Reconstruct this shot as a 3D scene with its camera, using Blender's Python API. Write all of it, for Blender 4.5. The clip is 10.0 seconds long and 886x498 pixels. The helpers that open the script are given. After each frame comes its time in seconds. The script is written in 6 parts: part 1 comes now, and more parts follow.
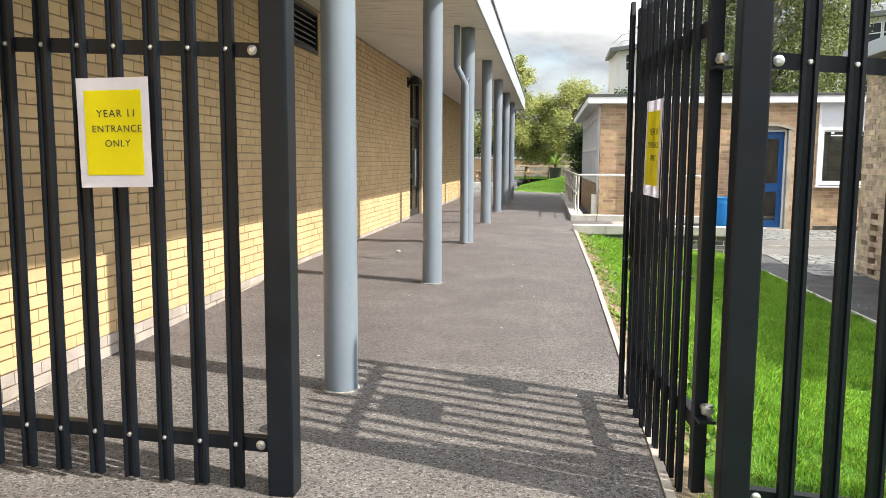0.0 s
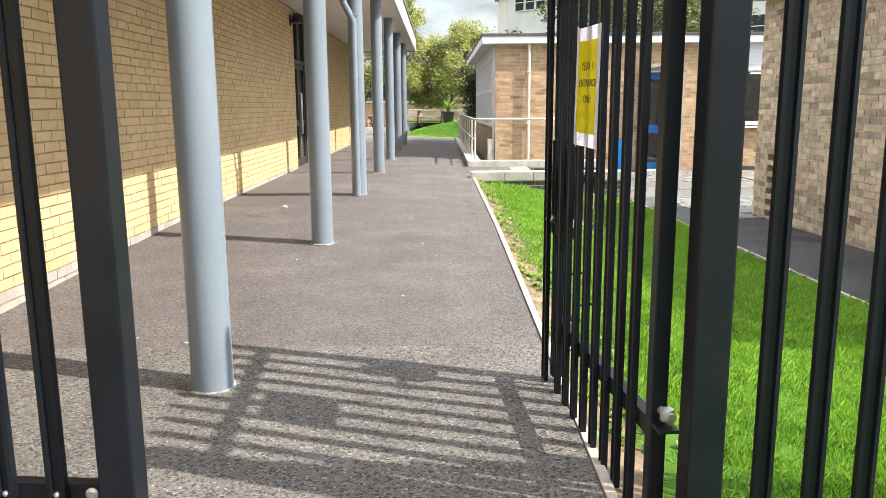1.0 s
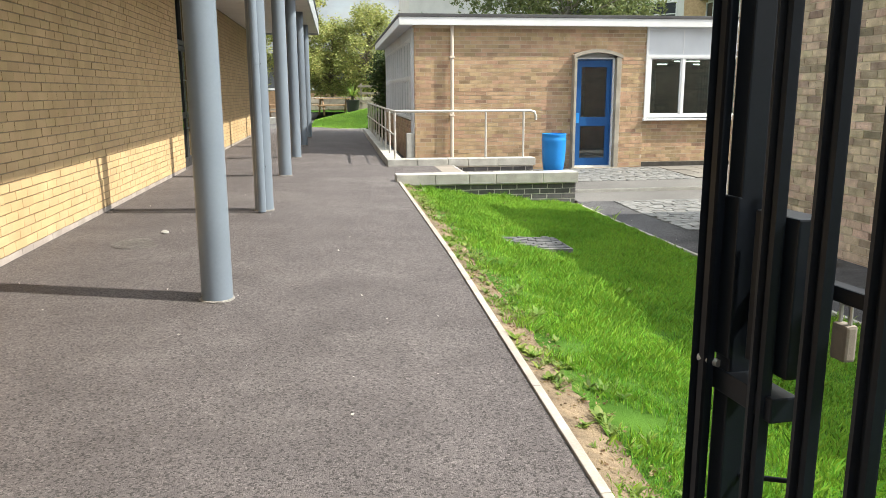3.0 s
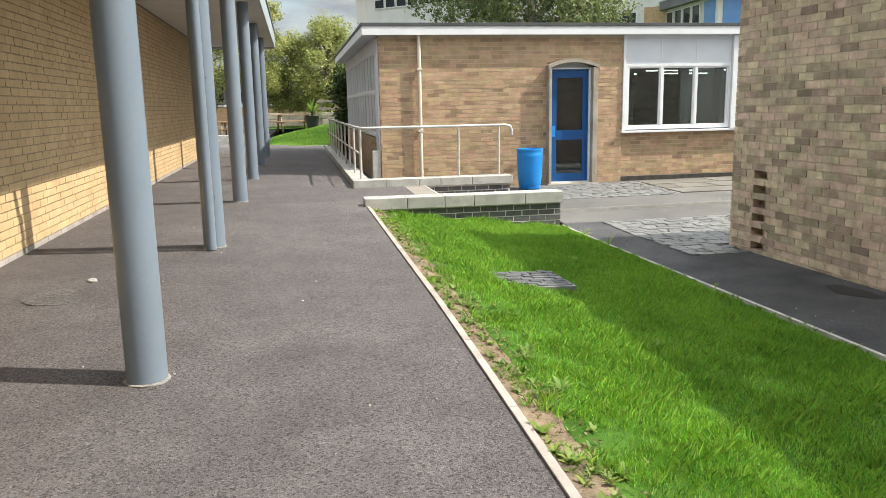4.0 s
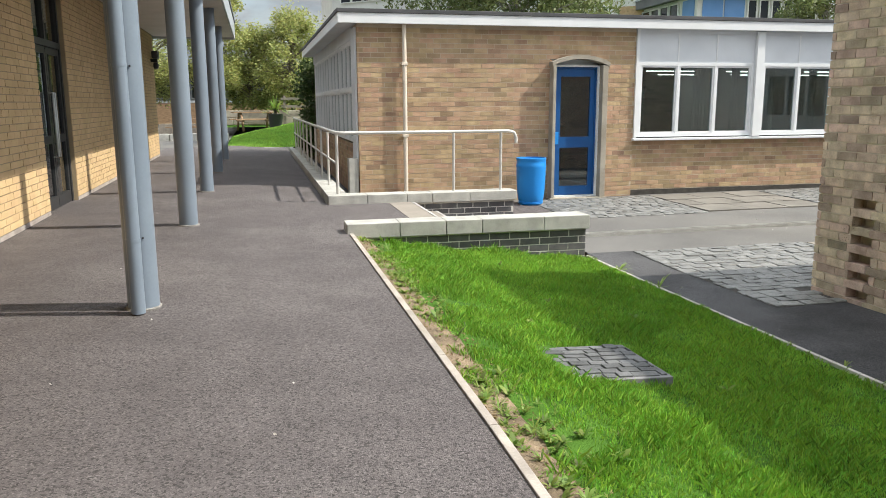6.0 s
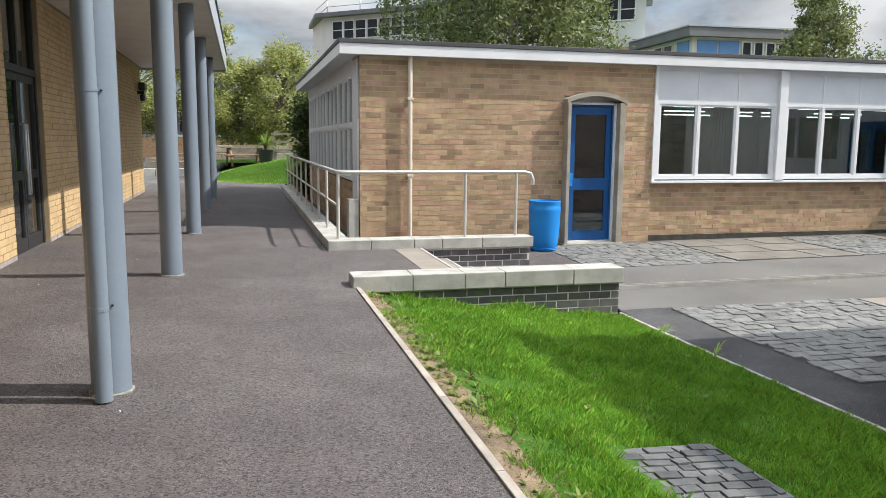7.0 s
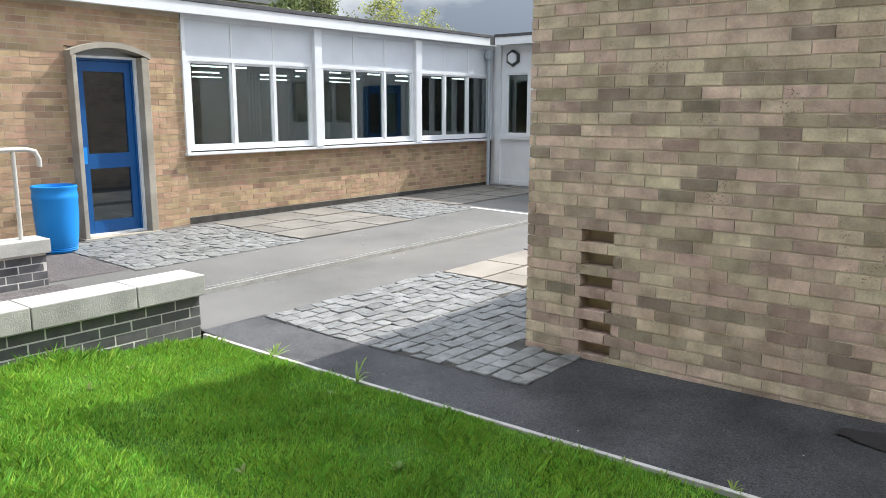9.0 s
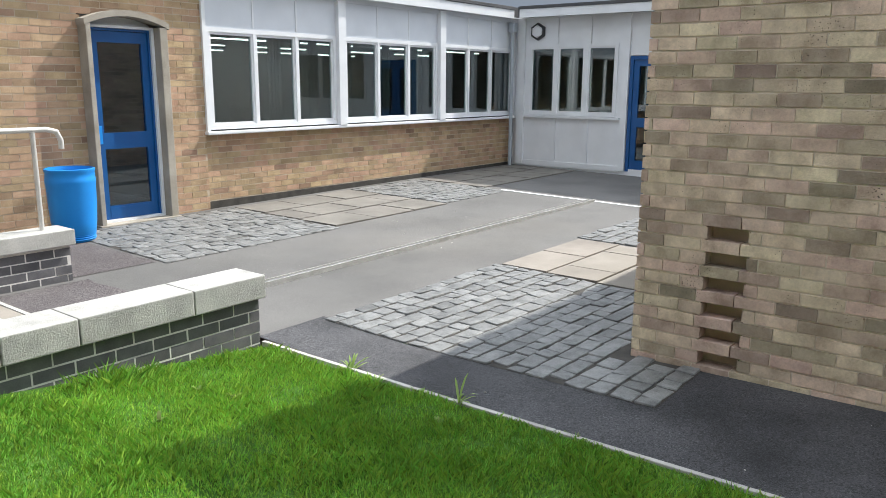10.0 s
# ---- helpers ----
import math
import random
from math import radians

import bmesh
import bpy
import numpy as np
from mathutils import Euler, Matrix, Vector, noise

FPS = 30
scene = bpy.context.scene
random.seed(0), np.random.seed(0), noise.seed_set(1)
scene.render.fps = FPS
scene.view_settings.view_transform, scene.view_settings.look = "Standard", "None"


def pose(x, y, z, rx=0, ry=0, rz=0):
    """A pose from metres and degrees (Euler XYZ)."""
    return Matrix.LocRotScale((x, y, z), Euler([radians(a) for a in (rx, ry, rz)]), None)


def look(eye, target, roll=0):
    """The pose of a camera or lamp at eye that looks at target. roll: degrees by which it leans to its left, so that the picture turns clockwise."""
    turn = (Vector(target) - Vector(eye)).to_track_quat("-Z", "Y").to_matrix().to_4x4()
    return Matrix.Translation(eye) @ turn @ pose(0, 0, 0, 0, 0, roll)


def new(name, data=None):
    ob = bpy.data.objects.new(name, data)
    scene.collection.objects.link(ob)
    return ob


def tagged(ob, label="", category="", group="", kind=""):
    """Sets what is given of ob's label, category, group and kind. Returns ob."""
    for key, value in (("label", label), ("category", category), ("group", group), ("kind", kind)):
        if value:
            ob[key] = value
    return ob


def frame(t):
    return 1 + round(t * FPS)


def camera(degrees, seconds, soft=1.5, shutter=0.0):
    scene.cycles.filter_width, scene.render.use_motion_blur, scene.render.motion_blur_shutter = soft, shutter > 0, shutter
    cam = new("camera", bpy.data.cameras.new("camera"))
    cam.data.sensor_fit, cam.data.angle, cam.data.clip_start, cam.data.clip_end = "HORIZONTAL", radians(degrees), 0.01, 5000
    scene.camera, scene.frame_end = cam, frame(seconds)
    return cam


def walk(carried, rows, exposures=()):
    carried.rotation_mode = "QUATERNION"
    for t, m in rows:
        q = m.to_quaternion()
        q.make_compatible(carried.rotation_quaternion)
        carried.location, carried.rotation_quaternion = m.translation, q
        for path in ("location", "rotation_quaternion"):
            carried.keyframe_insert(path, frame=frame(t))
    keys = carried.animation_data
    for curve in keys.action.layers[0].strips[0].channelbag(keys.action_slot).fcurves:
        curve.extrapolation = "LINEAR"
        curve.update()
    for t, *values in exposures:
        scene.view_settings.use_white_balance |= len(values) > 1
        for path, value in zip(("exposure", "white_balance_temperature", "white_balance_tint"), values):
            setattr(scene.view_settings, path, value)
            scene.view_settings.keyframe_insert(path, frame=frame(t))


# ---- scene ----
cam = camera(59.9, 10.0, soft=0.6)
PATH = [
    (0, (0.16, 0.482, 1.283), (-0.104, 2.452, 1.057), 0.3),
    (0.5, (0.173, 0.746, 1.246), (0.062, 2.721, 0.95), -0.3),
    (1, (0.091, 1.197, 1.284), (0.1, 3.163, 0.918), -0.4),
    (1.5, (0.03, 1.696, 1.254), (0.111, 3.654, 0.855), -0.4),
    (2, (-0.117, 2.205, 1.273), (0.032, 4.16, 0.876), 0.0),
    (2.5, (-0.168, 2.709, 1.303), (0.039, 4.657, 0.901), -0.1),
    (2.7, (-0.178, 2.895, 1.321), (0.052, 4.841, 0.918), -0.1),
    (4, (-0.191, 4.24, 1.355), (0.17, 6.173, 0.987), -1.1),
    (4.5, (-0.19, 4.74, 1.362), (0.2, 6.669, 1.007), -1.4),
    (5, (-0.168, 5.218, 1.354), (0.252, 7.139, 0.991), -1.1),
    (5.5, (-0.176, 5.749, 1.392), (0.269, 7.662, 1.015), -0.6),
    (7, (-0.283, 7.26, 1.403), (0.213, 9.178, 1.124), 0.5),
    (7.5, (-0.251, 7.745, 1.434), (0.379, 9.634, 1.248), 0.1),
    (8, (-0.103, 8.279, 1.418), (0.872, 10.016, 1.237), -0.3),
    (8.5, (-0.017, 8.723, 1.423), (1.348, 10.159, 1.15), -0.5),
    (9, (0.116, 9.179, 1.386), (1.646, 10.417, 1.027), 0.1),
    (9.5, (0.152, 9.7, 1.39), (1.668, 10.944, 0.998), 0.5),
    (10, (0.192, 10.136, 1.4), (1.738, 11.333, 0.98), 0.4),
]
walk(cam, [(t, look(e, g, r)) for t, e, g, r in PATH],
     ((0, 1.18, 6950, 10), (0.5, 1.24, 6950, 10), (1, 1.38, 6950, 10), (1.5, 1.44, 6950, 9), (2, 1.28, 6950, 9), (2.5, 1.11, 6950, 8), (4, 0.8, 6850, 8), (5.5, 0.72, 6800, 8), (7, 0.56, 6550, 10), (7.5, 0.5, 6500, 10), (8, 0.46, 6500, 9), (8.5, 0.56, 6450, 9), (9, 0.93, 6350, 10), (9.5, 0.82, 6350, 10), (10, 0.74, 6350, 10)))

# ---- light ----
SUN_AZ = Vector((0.952, -0.306, 0.0))          # towards the sun, on the plan
SUN_EL = radians(48.3)
sun = new("sun", bpy.data.lights.new("sun", "SUN"))
sun.data.energy, sun.data.angle, sun.data.color = 4.1, radians(0.6), (1.0, 0.95, 0.87)
sun.matrix_world = look((20, -8, 24), Vector((20, -8, 24)) - Vector((SUN_AZ.x * math.cos(SUN_EL), SUN_AZ.y * math.cos(SUN_EL), math.sin(SUN_EL))))
world = bpy.data.worlds.new("world")
scene.world = world
world.use_nodes = True
wn, wl = world.node_tree.nodes, world.node_tree.links
wn.clear()
sky = wn.new("ShaderNodeTexSky")
sky.sky_type, sky.sun_disc = "NISHITA", False
sky.sun_elevation, sky.sun_rotation = SUN_EL, math.atan2(SUN_AZ.x, SUN_AZ.y)
sky.air_density, sky.dust_density = 1.0, 1.5
wco = wn.new("ShaderNodeTexCoord")
wmap = wn.new("ShaderNodeMapping")
wmap.inputs["Scale"].default_value = (1.0, 1.0, 2.2)
wl.new(wco.outputs["Generated"], wmap.inputs["Vector"])
cloud = wn.new("ShaderNodeTexNoise")
cloud.inputs["Scale"].default_value, cloud.inputs["Detail"].default_value, cloud.inputs["Roughness"].default_value = 2.8, 9, 0.6
wl.new(wmap.outputs["Vector"], cloud.inputs["Vector"])
cover = wn.new("ShaderNodeValToRGB")
cover.color_ramp.elements[0].position, cover.color_ramp.elements[1].position = 0.30, 0.46
wl.new(cloud.outputs["Fac"], cover.inputs["Fac"])
shade = wn.new("ShaderNodeTexNoise")
shade.inputs["Scale"].default_value, shade.inputs["Detail"].default_value, shade.inputs["Roughness"].default_value, shade.inputs["Distortion"].default_value = 3.4, 8, 0.5, 0.25
wl.new(wmap.outputs["Vector"], shade.inputs["Vector"])
ctone = wn.new("ShaderNodeValToRGB")
ctone.color_ramp.elements[0].position, ctone.color_ramp.elements[1].position = 0.41, 0.60
ctone.color_ramp.elements[0].color, ctone.color_ramp.elements[1].color = (2.8, 3.25, 3.9, 1), (9.0, 9.25, 9.5, 1)
wl.new(shade.outputs["Fac"], ctone.inputs["Fac"])
# an overcast dome is brighter overhead than at the horizon
wsep = wn.new("ShaderNodeSeparateXYZ")
wl.new(wco.outputs["Generated"], wsep.inputs["Vector"])
wgrad = wn.new("ShaderNodeMapRange")
wgrad.inputs["From Min"].default_value, wgrad.inputs["From Max"].default_value = 0.0, 1.0
wgrad.inputs["To Min"].default_value, wgrad.inputs["To Max"].default_value = 0.32, 1.65
wl.new(wsep.outputs["Z"], wgrad.inputs["Value"])
wmul = wn.new("ShaderNodeVectorMath")
wmul.operation = "SCALE"
wl.new(ctone.outputs["Color"], wmul.inputs[0])
# and brighter round the veiled sun
wdot = wn.new("ShaderNodeVectorMath")
wdot.operation = "DOT_PRODUCT"
wdot.inputs[1].default_value = (SUN_AZ.x * math.cos(SUN_EL), SUN_AZ.y * math.cos(SUN_EL), math.sin(SUN_EL))
wl.new(wco.outputs["Generated"], wdot.inputs[0])
wglow = wn.new("ShaderNodeMapRange")
wglow.interpolation_type = "SMOOTHSTEP"
wglow.inputs["From Min"].default_value, wglow.inputs["From Max"].default_value = 0.35, 1.0
wglow.inputs["To Min"].default_value, wglow.inputs["To Max"].default_value = 1.0, 1.7
wl.new(wdot.outputs["Value"], wglow.inputs["Value"])
wgain = wn.new("ShaderNodeMath")
wgain.operation = "MULTIPLY"
wl.new(wgrad.outputs["Result"], wgain.inputs[0])
wl.new(wglow.outputs["Result"], wgain.inputs[1])
wl.new(wgain.outputs["Value"], wmul.inputs["Scale"])
wmix = wn.new("ShaderNodeMixRGB")
wl.new(cover.outputs["Color"], wmix.inputs["Fac"])
wl.new(sky.outputs["Color"], wmix.inputs["Color1"])
wl.new(wmul.outputs["Vector"], wmix.inputs["Color2"])
wbg = wn.new("ShaderNodeBackground")
wbg.inputs["Strength"].default_value = 0.115
wl.new(wmix.outputs["Color"], wbg.inputs["Color"])
wout = wn.new("ShaderNodeOutputWorld")
wl.new(wbg.outputs["Background"], wout.inputs["Surface"])


# ---- materials ----
def material(name, c1, c2, rough=0.7, scale=8.0, fine=90.0, bump=0.25, dist=0.004, metal=0.0, vary="", spread=0.25, dirt=None, spec=0.5, stretch=(1, 1, 1), fine_mix=0.35):
    """Two tones at two scales with relief. vary: 'object' or 'island' adds a tone for each piece. dirt: colour, cover."""
    m = bpy.data.materials.new(name)
    m.use_nodes = True
    n, l = m.node_tree.nodes, m.node_tree.links
    b = n["Principled BSDF"]
    b.inputs["Roughness"].default_value, b.inputs["Metallic"].default_value = rough, metal
    b.inputs["Specular IOR Level"].default_value = spec
    geo = n.new("ShaderNodeNewGeometry")
    mp = n.new("ShaderNodeMapping")
    mp.inputs["Scale"].default_value = stretch
    l.new(geo.outputs["Position"], mp.inputs["Vector"])
    big, small = n.new("ShaderNodeTexNoise"), n.new("ShaderNodeTexNoise")
    big.inputs["Scale"].default_value, big.inputs["Detail"].default_value = scale, 5
    small.inputs["Scale"].default_value, small.inputs["Detail"].default_value, small.inputs["Roughness"].default_value = fine, 6, 0.68
    for t in (big, small):
        l.new(mp.outputs["Vector"], t.inputs["Vector"])
    mix = n.new("ShaderNodeMix")
    mix.data_type = "FLOAT"
    mix.inputs["Factor"].default_value = fine_mix
    l.new(big.outputs["Fac"], mix.inputs["A"])
    l.new(small.outputs["Fac"], mix.inputs["B"])
    ramp = n.new("ShaderNodeValToRGB")
    ramp.color_ramp.elements[0].position, ramp.color_ramp.elements[1].position = 0.36, 0.64
    ramp.color_ramp.elements[0].color, ramp.color_ramp.elements[1].color = (*c1, 1), (*c2, 1)
    l.new(mix.outputs["Result"], ramp.inputs["Fac"])
    out = ramp.outputs["Color"]
    if vary:
        if vary == "object":
            rnd = n.new("ShaderNodeObjectInfo").outputs["Random"]
        else:
            rnd = geo.outputs["Random Per Island"]
        hsv = n.new("ShaderNodeHueSaturation")
        val = n.new("ShaderNodeMapRange")
        val.inputs["To Min"].default_value, val.inputs["To Max"].default_value = 1 - 1.5 * spread, 1 + 0.5 * spread
        pw = n.new("ShaderNodeMath")
        pw.operation = "POWER"
        pw.inputs[1].default_value = 0.42
        l.new(rnd, pw.inputs[0])
        l.new(pw.outputs["Value"], val.inputs["Value"])
        l.new(val.outputs["Result"], hsv.inputs["Value"])
        wn2 = n.new("ShaderNodeTexWhiteNoise")
        wn2.noise_dimensions = "1D"
        l.new(rnd, wn2.inputs["W"])
        hue = n.new("ShaderNodeMapRange")
        hue.inputs["To Min"].default_value, hue.inputs["To Max"].default_value = 0.5 - 0.07 * spread, 0.5 + 0.05 * spread
        l.new(wn2.outputs["Value"], hue.inputs["Value"])
        l.new(hue.outputs["Result"], hsv.inputs["Hue"])
        l.new(out, hsv.inputs["Color"])
        out = hsv.outputs["Color"]
    if dirt:
        dn = n.new("ShaderNodeTexNoise")
        dn.inputs["Scale"].default_value, dn.inputs["Detail"].default_value, dn.inputs["Roughness"].default_value = scale * 0.23, 6, 0.65
        l.new(geo.outputs["Position"], dn.inputs["Vector"])
        dr = n.new("ShaderNodeMapRange")
        dr.inputs["From Min"].default_value, dr.inputs["From Max"].default_value = 0.52, 0.72
        dr.inputs["To Max"].default_value = dirt[1]
        l.new(dn.outputs["Fac"], dr.inputs["Value"])
        dm = n.new("ShaderNodeMixRGB")
        dm.inputs["Color2"].default_value = (*dirt[0], 1)
        l.new(dr.outputs["Result"], dm.inputs["Fac"])
        l.new(out, dm.inputs["Color1"])
        out = dm.outputs["Color"]
    l.new(out, b.inputs["Base Color"])
    if bump:
        bp = n.new("ShaderNodeBump")
        bp.inputs["Strength"].default_value, bp.inputs["Distance"].default_value = bump, dist
        l.new(small.outputs["Fac"], bp.inputs["Height"])
        l.new(bp.outputs["Normal"], b.inputs["Normal"])
    return m


def plain(name, c, rough=0.5, metal=0.0, emit=0.0, spec=0.5):
    m = bpy.data.materials.new(name)
    m.use_nodes = True
    b = m.node_tree.nodes["Principled BSDF"]
    b.inputs["Base Color"].default_value = (*c, 1)
    b.inputs["Roughness"].default_value, b.inputs["Metallic"].default_value = rough, metal
    b.inputs["Specular IOR Level"].default_value = spec
    if emit:
        b.inputs["Emission Color"].default_value, b.inputs["Emission Strength"].default_value = (*c, 1), emit
    return m


def glass_material(name, tint=(0.60, 0.72, 0.72)):
    """Thin pane: clear with a mirror sheen that grows towards grazing."""
    m = bpy.data.materials.new(name)
    m.use_nodes = True
    n, l = m.node_tree.nodes, m.node_tree.links
    n.clear()
    tr, gl, mx, fr, out = (n.new("ShaderNode" + k) for k in ("BsdfTransparent", "BsdfGlossy", "MixShader", "LayerWeight", "OutputMaterial"))
    tr.inputs["Color"].default_value = (*tint, 1)
    gl.inputs["Roughness"].default_value = 0.02
    fr.inputs["Blend"].default_value = 0.5
    pw, ml = n.new("ShaderNodeMath"), n.new("ShaderNodeMath")
    pw.operation, ml.operation = "POWER", "MULTIPLY_ADD"
    pw.inputs[1].default_value, ml.inputs[1].default_value, ml.inputs[2].default_value = 3.0, 0.85, 0.12
    l.new(fr.outputs["Facing"], pw.inputs[0])
    l.new(pw.outputs["Value"], ml.inputs[0])
    l.new(ml.outputs["Value"], mx.inputs["Fac"])
    l.new(tr.outputs["BSDF"], mx.inputs[1])
    l.new(gl.outputs["BSDF"], mx.inputs[2])
    l.new(mx.outputs["Shader"], out.inputs["Surface"])
    return m


def leaf_material(name, c1, c2, through_light=0.45):
    m = material(name, c1, c2, rough=0.55, scale=1.2, fine=9, bump=0, vary="island", spread=0.45)
    b = m.node_tree.nodes["Principled BSDF"]
    l, n = m.node_tree.links, m.node_tree.nodes
    tl, ad, out = n.new("ShaderNodeBsdfTranslucent"), n.new("ShaderNodeMixShader"), n["Material Output"]
    ad.inputs["Fac"].default_value = through_light
    src = b.inputs["Base Color"].links[0].from_socket
    l.new(src, tl.inputs["Color"])
    l.new(b.outputs["BSDF"], ad.inputs[1])
    l.new(tl.outputs["BSDF"], ad.inputs[2])
    l.new(ad.outputs["Shader"], out.inputs["Surface"])
    return m


M = {}
M["tarmac"] = material("tarmac", (0.088, 0.077, 0.078), (0.132, 0.117, 0.118), 0.85, 2.4, 40, 0, 0, dirt=((0.19, 0.173, 0.170), 0.6), fine_mix=0.5)


def chips(m, scale, low, high, relief):
    """Crushed stone of a tarmac: one tone for each chip, dark gaps, rounded tops."""
    n, l = m.node_tree.nodes, m.node_tree.links
    b = n["Principled BSDF"]
    geo = n.new("ShaderNodeNewGeometry")
    cell, gap = n.new("ShaderNodeTexVoronoi"), n.new("ShaderNodeTexVoronoi")
    gap.feature = "DISTANCE_TO_EDGE"
    for v in (cell, gap):
        v.inputs["Scale"].default_value = scale
        l.new(geo.outputs["Position"], v.inputs["Vector"])
    sep = n.new("ShaderNodeSeparateColor")
    l.new(cell.outputs["Color"], sep.inputs["Color"])
    tone, seam, mul = n.new("ShaderNodeValToRGB"), n.new("ShaderNodeMapRange"), n.new("ShaderNodeMath")
    ramp = tone.color_ramp
    ramp.elements[0].position, ramp.elements[1].position = 0.0, 1.0
    for e, v in ((ramp.elements[0], low), (ramp.elements.new(0.16), low * 1.6), (ramp.elements.new(0.24), 0.85), (ramp.elements.new(0.88), 1.2), (ramp.elements[-1], high)):
        e.color = (v, v, v, 1)
    l.new(sep.outputs["Red"], tone.inputs["Fac"])
    seam.inputs["From Max"].default_value, seam.inputs["To Min"].default_value = 0.10, 0.45
    l.new(gap.outputs["Distance"], seam.inputs["Value"])
    mul.operation = "MULTIPLY"
    l.new(tone.outputs["Color"], mul.inputs[0])
    l.new(seam.outputs["Result"], mul.inputs[1])
    sc = n.new("ShaderNodeVectorMath")
    sc.operation = "SCALE"
    l.new(b.inputs["Base Color"].links[0].from_socket, sc.inputs[0])
    l.new(mul.outputs["Value"], sc.inputs["Scale"])
    l.new(sc.outputs["Vector"], b.inputs["Base Color"])
    bp = n.new("ShaderNodeBump")
    bp.inputs["Strength"].default_value, bp.inputs["Distance"].default_value = 1.0, relief
    hm = n.new("ShaderNodeMath")
    hm.operation = "MULTIPLY_ADD"
    hm.inputs[1].default_value = 0.5
    l.new(sep.outputs["Green"], hm.inputs[0])
    l.new(seam.outputs["Result"], hm.inputs[2])
    l.new(hm.outputs["Value"], bp.inputs["Height"])
    l.new(bp.outputs["Normal"], b.inputs["Normal"])


def pits(m):
    """Small dark holes scattered in patches over weathered brick."""
    n, l = m.node_tree.nodes, m.node_tree.links
    b = n["Principled BSDF"]
    geo = n.new("ShaderNodeNewGeometry")
    hole, patch = n.new("ShaderNodeTexVoronoi"), n.new("ShaderNodeTexNoise")
    hole.inputs["Scale"].default_value, patch.inputs["Scale"].default_value = 60, 3.2
    for v in (hole, patch):
        l.new(geo.outputs["Position"], v.inputs["Vector"])
    size, cut = n.new("ShaderNodeMapRange"), n.new("ShaderNodeMath")
    size.inputs["From Min"].default_value, size.inputs["From Max"].default_value = 0.52, 0.72
    size.inputs["To Min"].default_value, size.inputs["To Max"].default_value = 0.0, 0.24
    l.new(patch.outputs["Fac"], size.inputs["Value"])
    cut.operation = "LESS_THAN"
    l.new(hole.outputs["Distance"], cut.inputs[0])
    l.new(size.outputs["Result"], cut.inputs[1])
    mix = n.new("ShaderNodeMixRGB")
    mix.inputs["Color2"].default_value = (0.08, 0.06, 0.045, 1)
    l.new(cut.outputs["Value"], mix.inputs["Fac"])
    l.new(b.inputs["Base Color"].links[0].from_socket, mix.inputs["Color1"])
    l.new(mix.outputs["Color"], b.inputs["Base Color"])


M["tarmac_coarse"] = material("tarmac_coarse", (0.095, 0.088, 0.085), (0.155, 0.144, 0.14), 0.85, 2.4, 40, 0, 0, dirt=((0.25, 0.23, 0.21), 0.4), fine_mix=0.5)
M["tarmac_dark"] = material("tarmac_dark", (0.02, 0.021, 0.024), (0.10, 0.10, 0.107), 0.8, 2.0, 90, 0.8, 0.006, fine_mix=0.5)
chips(M["tarmac"], 125, 0.32, 1.6, 0.0026)
chips(M["tarmac_coarse"], 100, 0.28, 2.0, 0.0034)
chips(M["tarmac_dark"], 135, 0.4, 1.7, 0.002)
M["damp"] = material("damp", (0.010, 0.011, 0.013), (0.024, 0.025, 0.028), 0.6, 5.0, 90, 0.6, 0.004)
M["tarmac_yard"] = material("tarmac_yard", (0.08, 0.078, 0.075), (0.15, 0.146, 0.139), 0.85, 0.9, 110, 0.6, 0.005, dirt=((0.16, 0.148, 0.128), 0.5), fine_mix=0.45)
M["earth"] = material("earth", (0.09, 0.065, 0.042), (0.30, 0.225, 0.145), 0.95, 6, 45, 0.9, 0.02)
M["turf"] = material("turf", (0.042, 0.105, 0.014), (0.085, 0.185, 0.028), 0.95, 3, 70, 0.8, 0.02, spec=0.1)
M["blade"] = leaf_material("blade", (0.165, 0.345, 0.042), (0.30, 0.54, 0.072), 0.22)
M["weed"] = leaf_material("weed", (0.11, 0.20, 0.03), (0.25, 0.34, 0.075))
M["grout"] = material("grout", (0.09, 0.085, 0.08), (0.36, 0.345, 0.32), 0.9, 30, 140, 0.8, 0.004, fine_mix=0.6)
M["litter"] = leaf_material("litter", (0.20, 0.14, 0.07), (0.38, 0.29, 0.16))
M["concrete"] = material("concrete", (0.29, 0.29, 0.27), (0.47, 0.465, 0.435), 0.85, 5, 95, 0.9, 0.006, vary="object", spread=0.06, dirt=((0.28, 0.27, 0.23), 0.5))
M["edging"] = material("edging", (0.27, 0.24, 0.215), (0.42, 0.38, 0.34), 0.85, 7, 90, 0.5, 0.003, vary="object", spread=0.12, dirt=((0.25, 0.22, 0.16), 0.6))
M["edging_pale"] = material("edging_pale", (0.36, 0.35, 0.32), (0.52, 0.51, 0.47), 0.85, 7, 90, 0.5, 0.003, vary="object", spread=0.10, dirt=((0.25, 0.25, 0.18), 0.6))
M["stone"] = material("stone", (0.26, 0.235, 0.19), (0.40, 0.365, 0.305), 0.85, 4, 90, 0.5, 0.004, vary="object", spread=0.08, dirt=((0.18, 0.16, 0.13), 0.4))
M["cream"] = material("cream", (0.56, 0.49, 0.41), (0.66, 0.59, 0.50), 0.6, 4, 60, 0.05, 0.001, dirt=((0.42, 0.37, 0.3), 0.3))
M["flag_grey"] = material("flag_grey", (0.125, 0.116, 0.102), (0.20, 0.187, 0.165), 0.85, 2.5, 70, 0.4, 0.003, vary="object", spread=0.10, dirt=((0.13, 0.12, 0.10), 0.5))
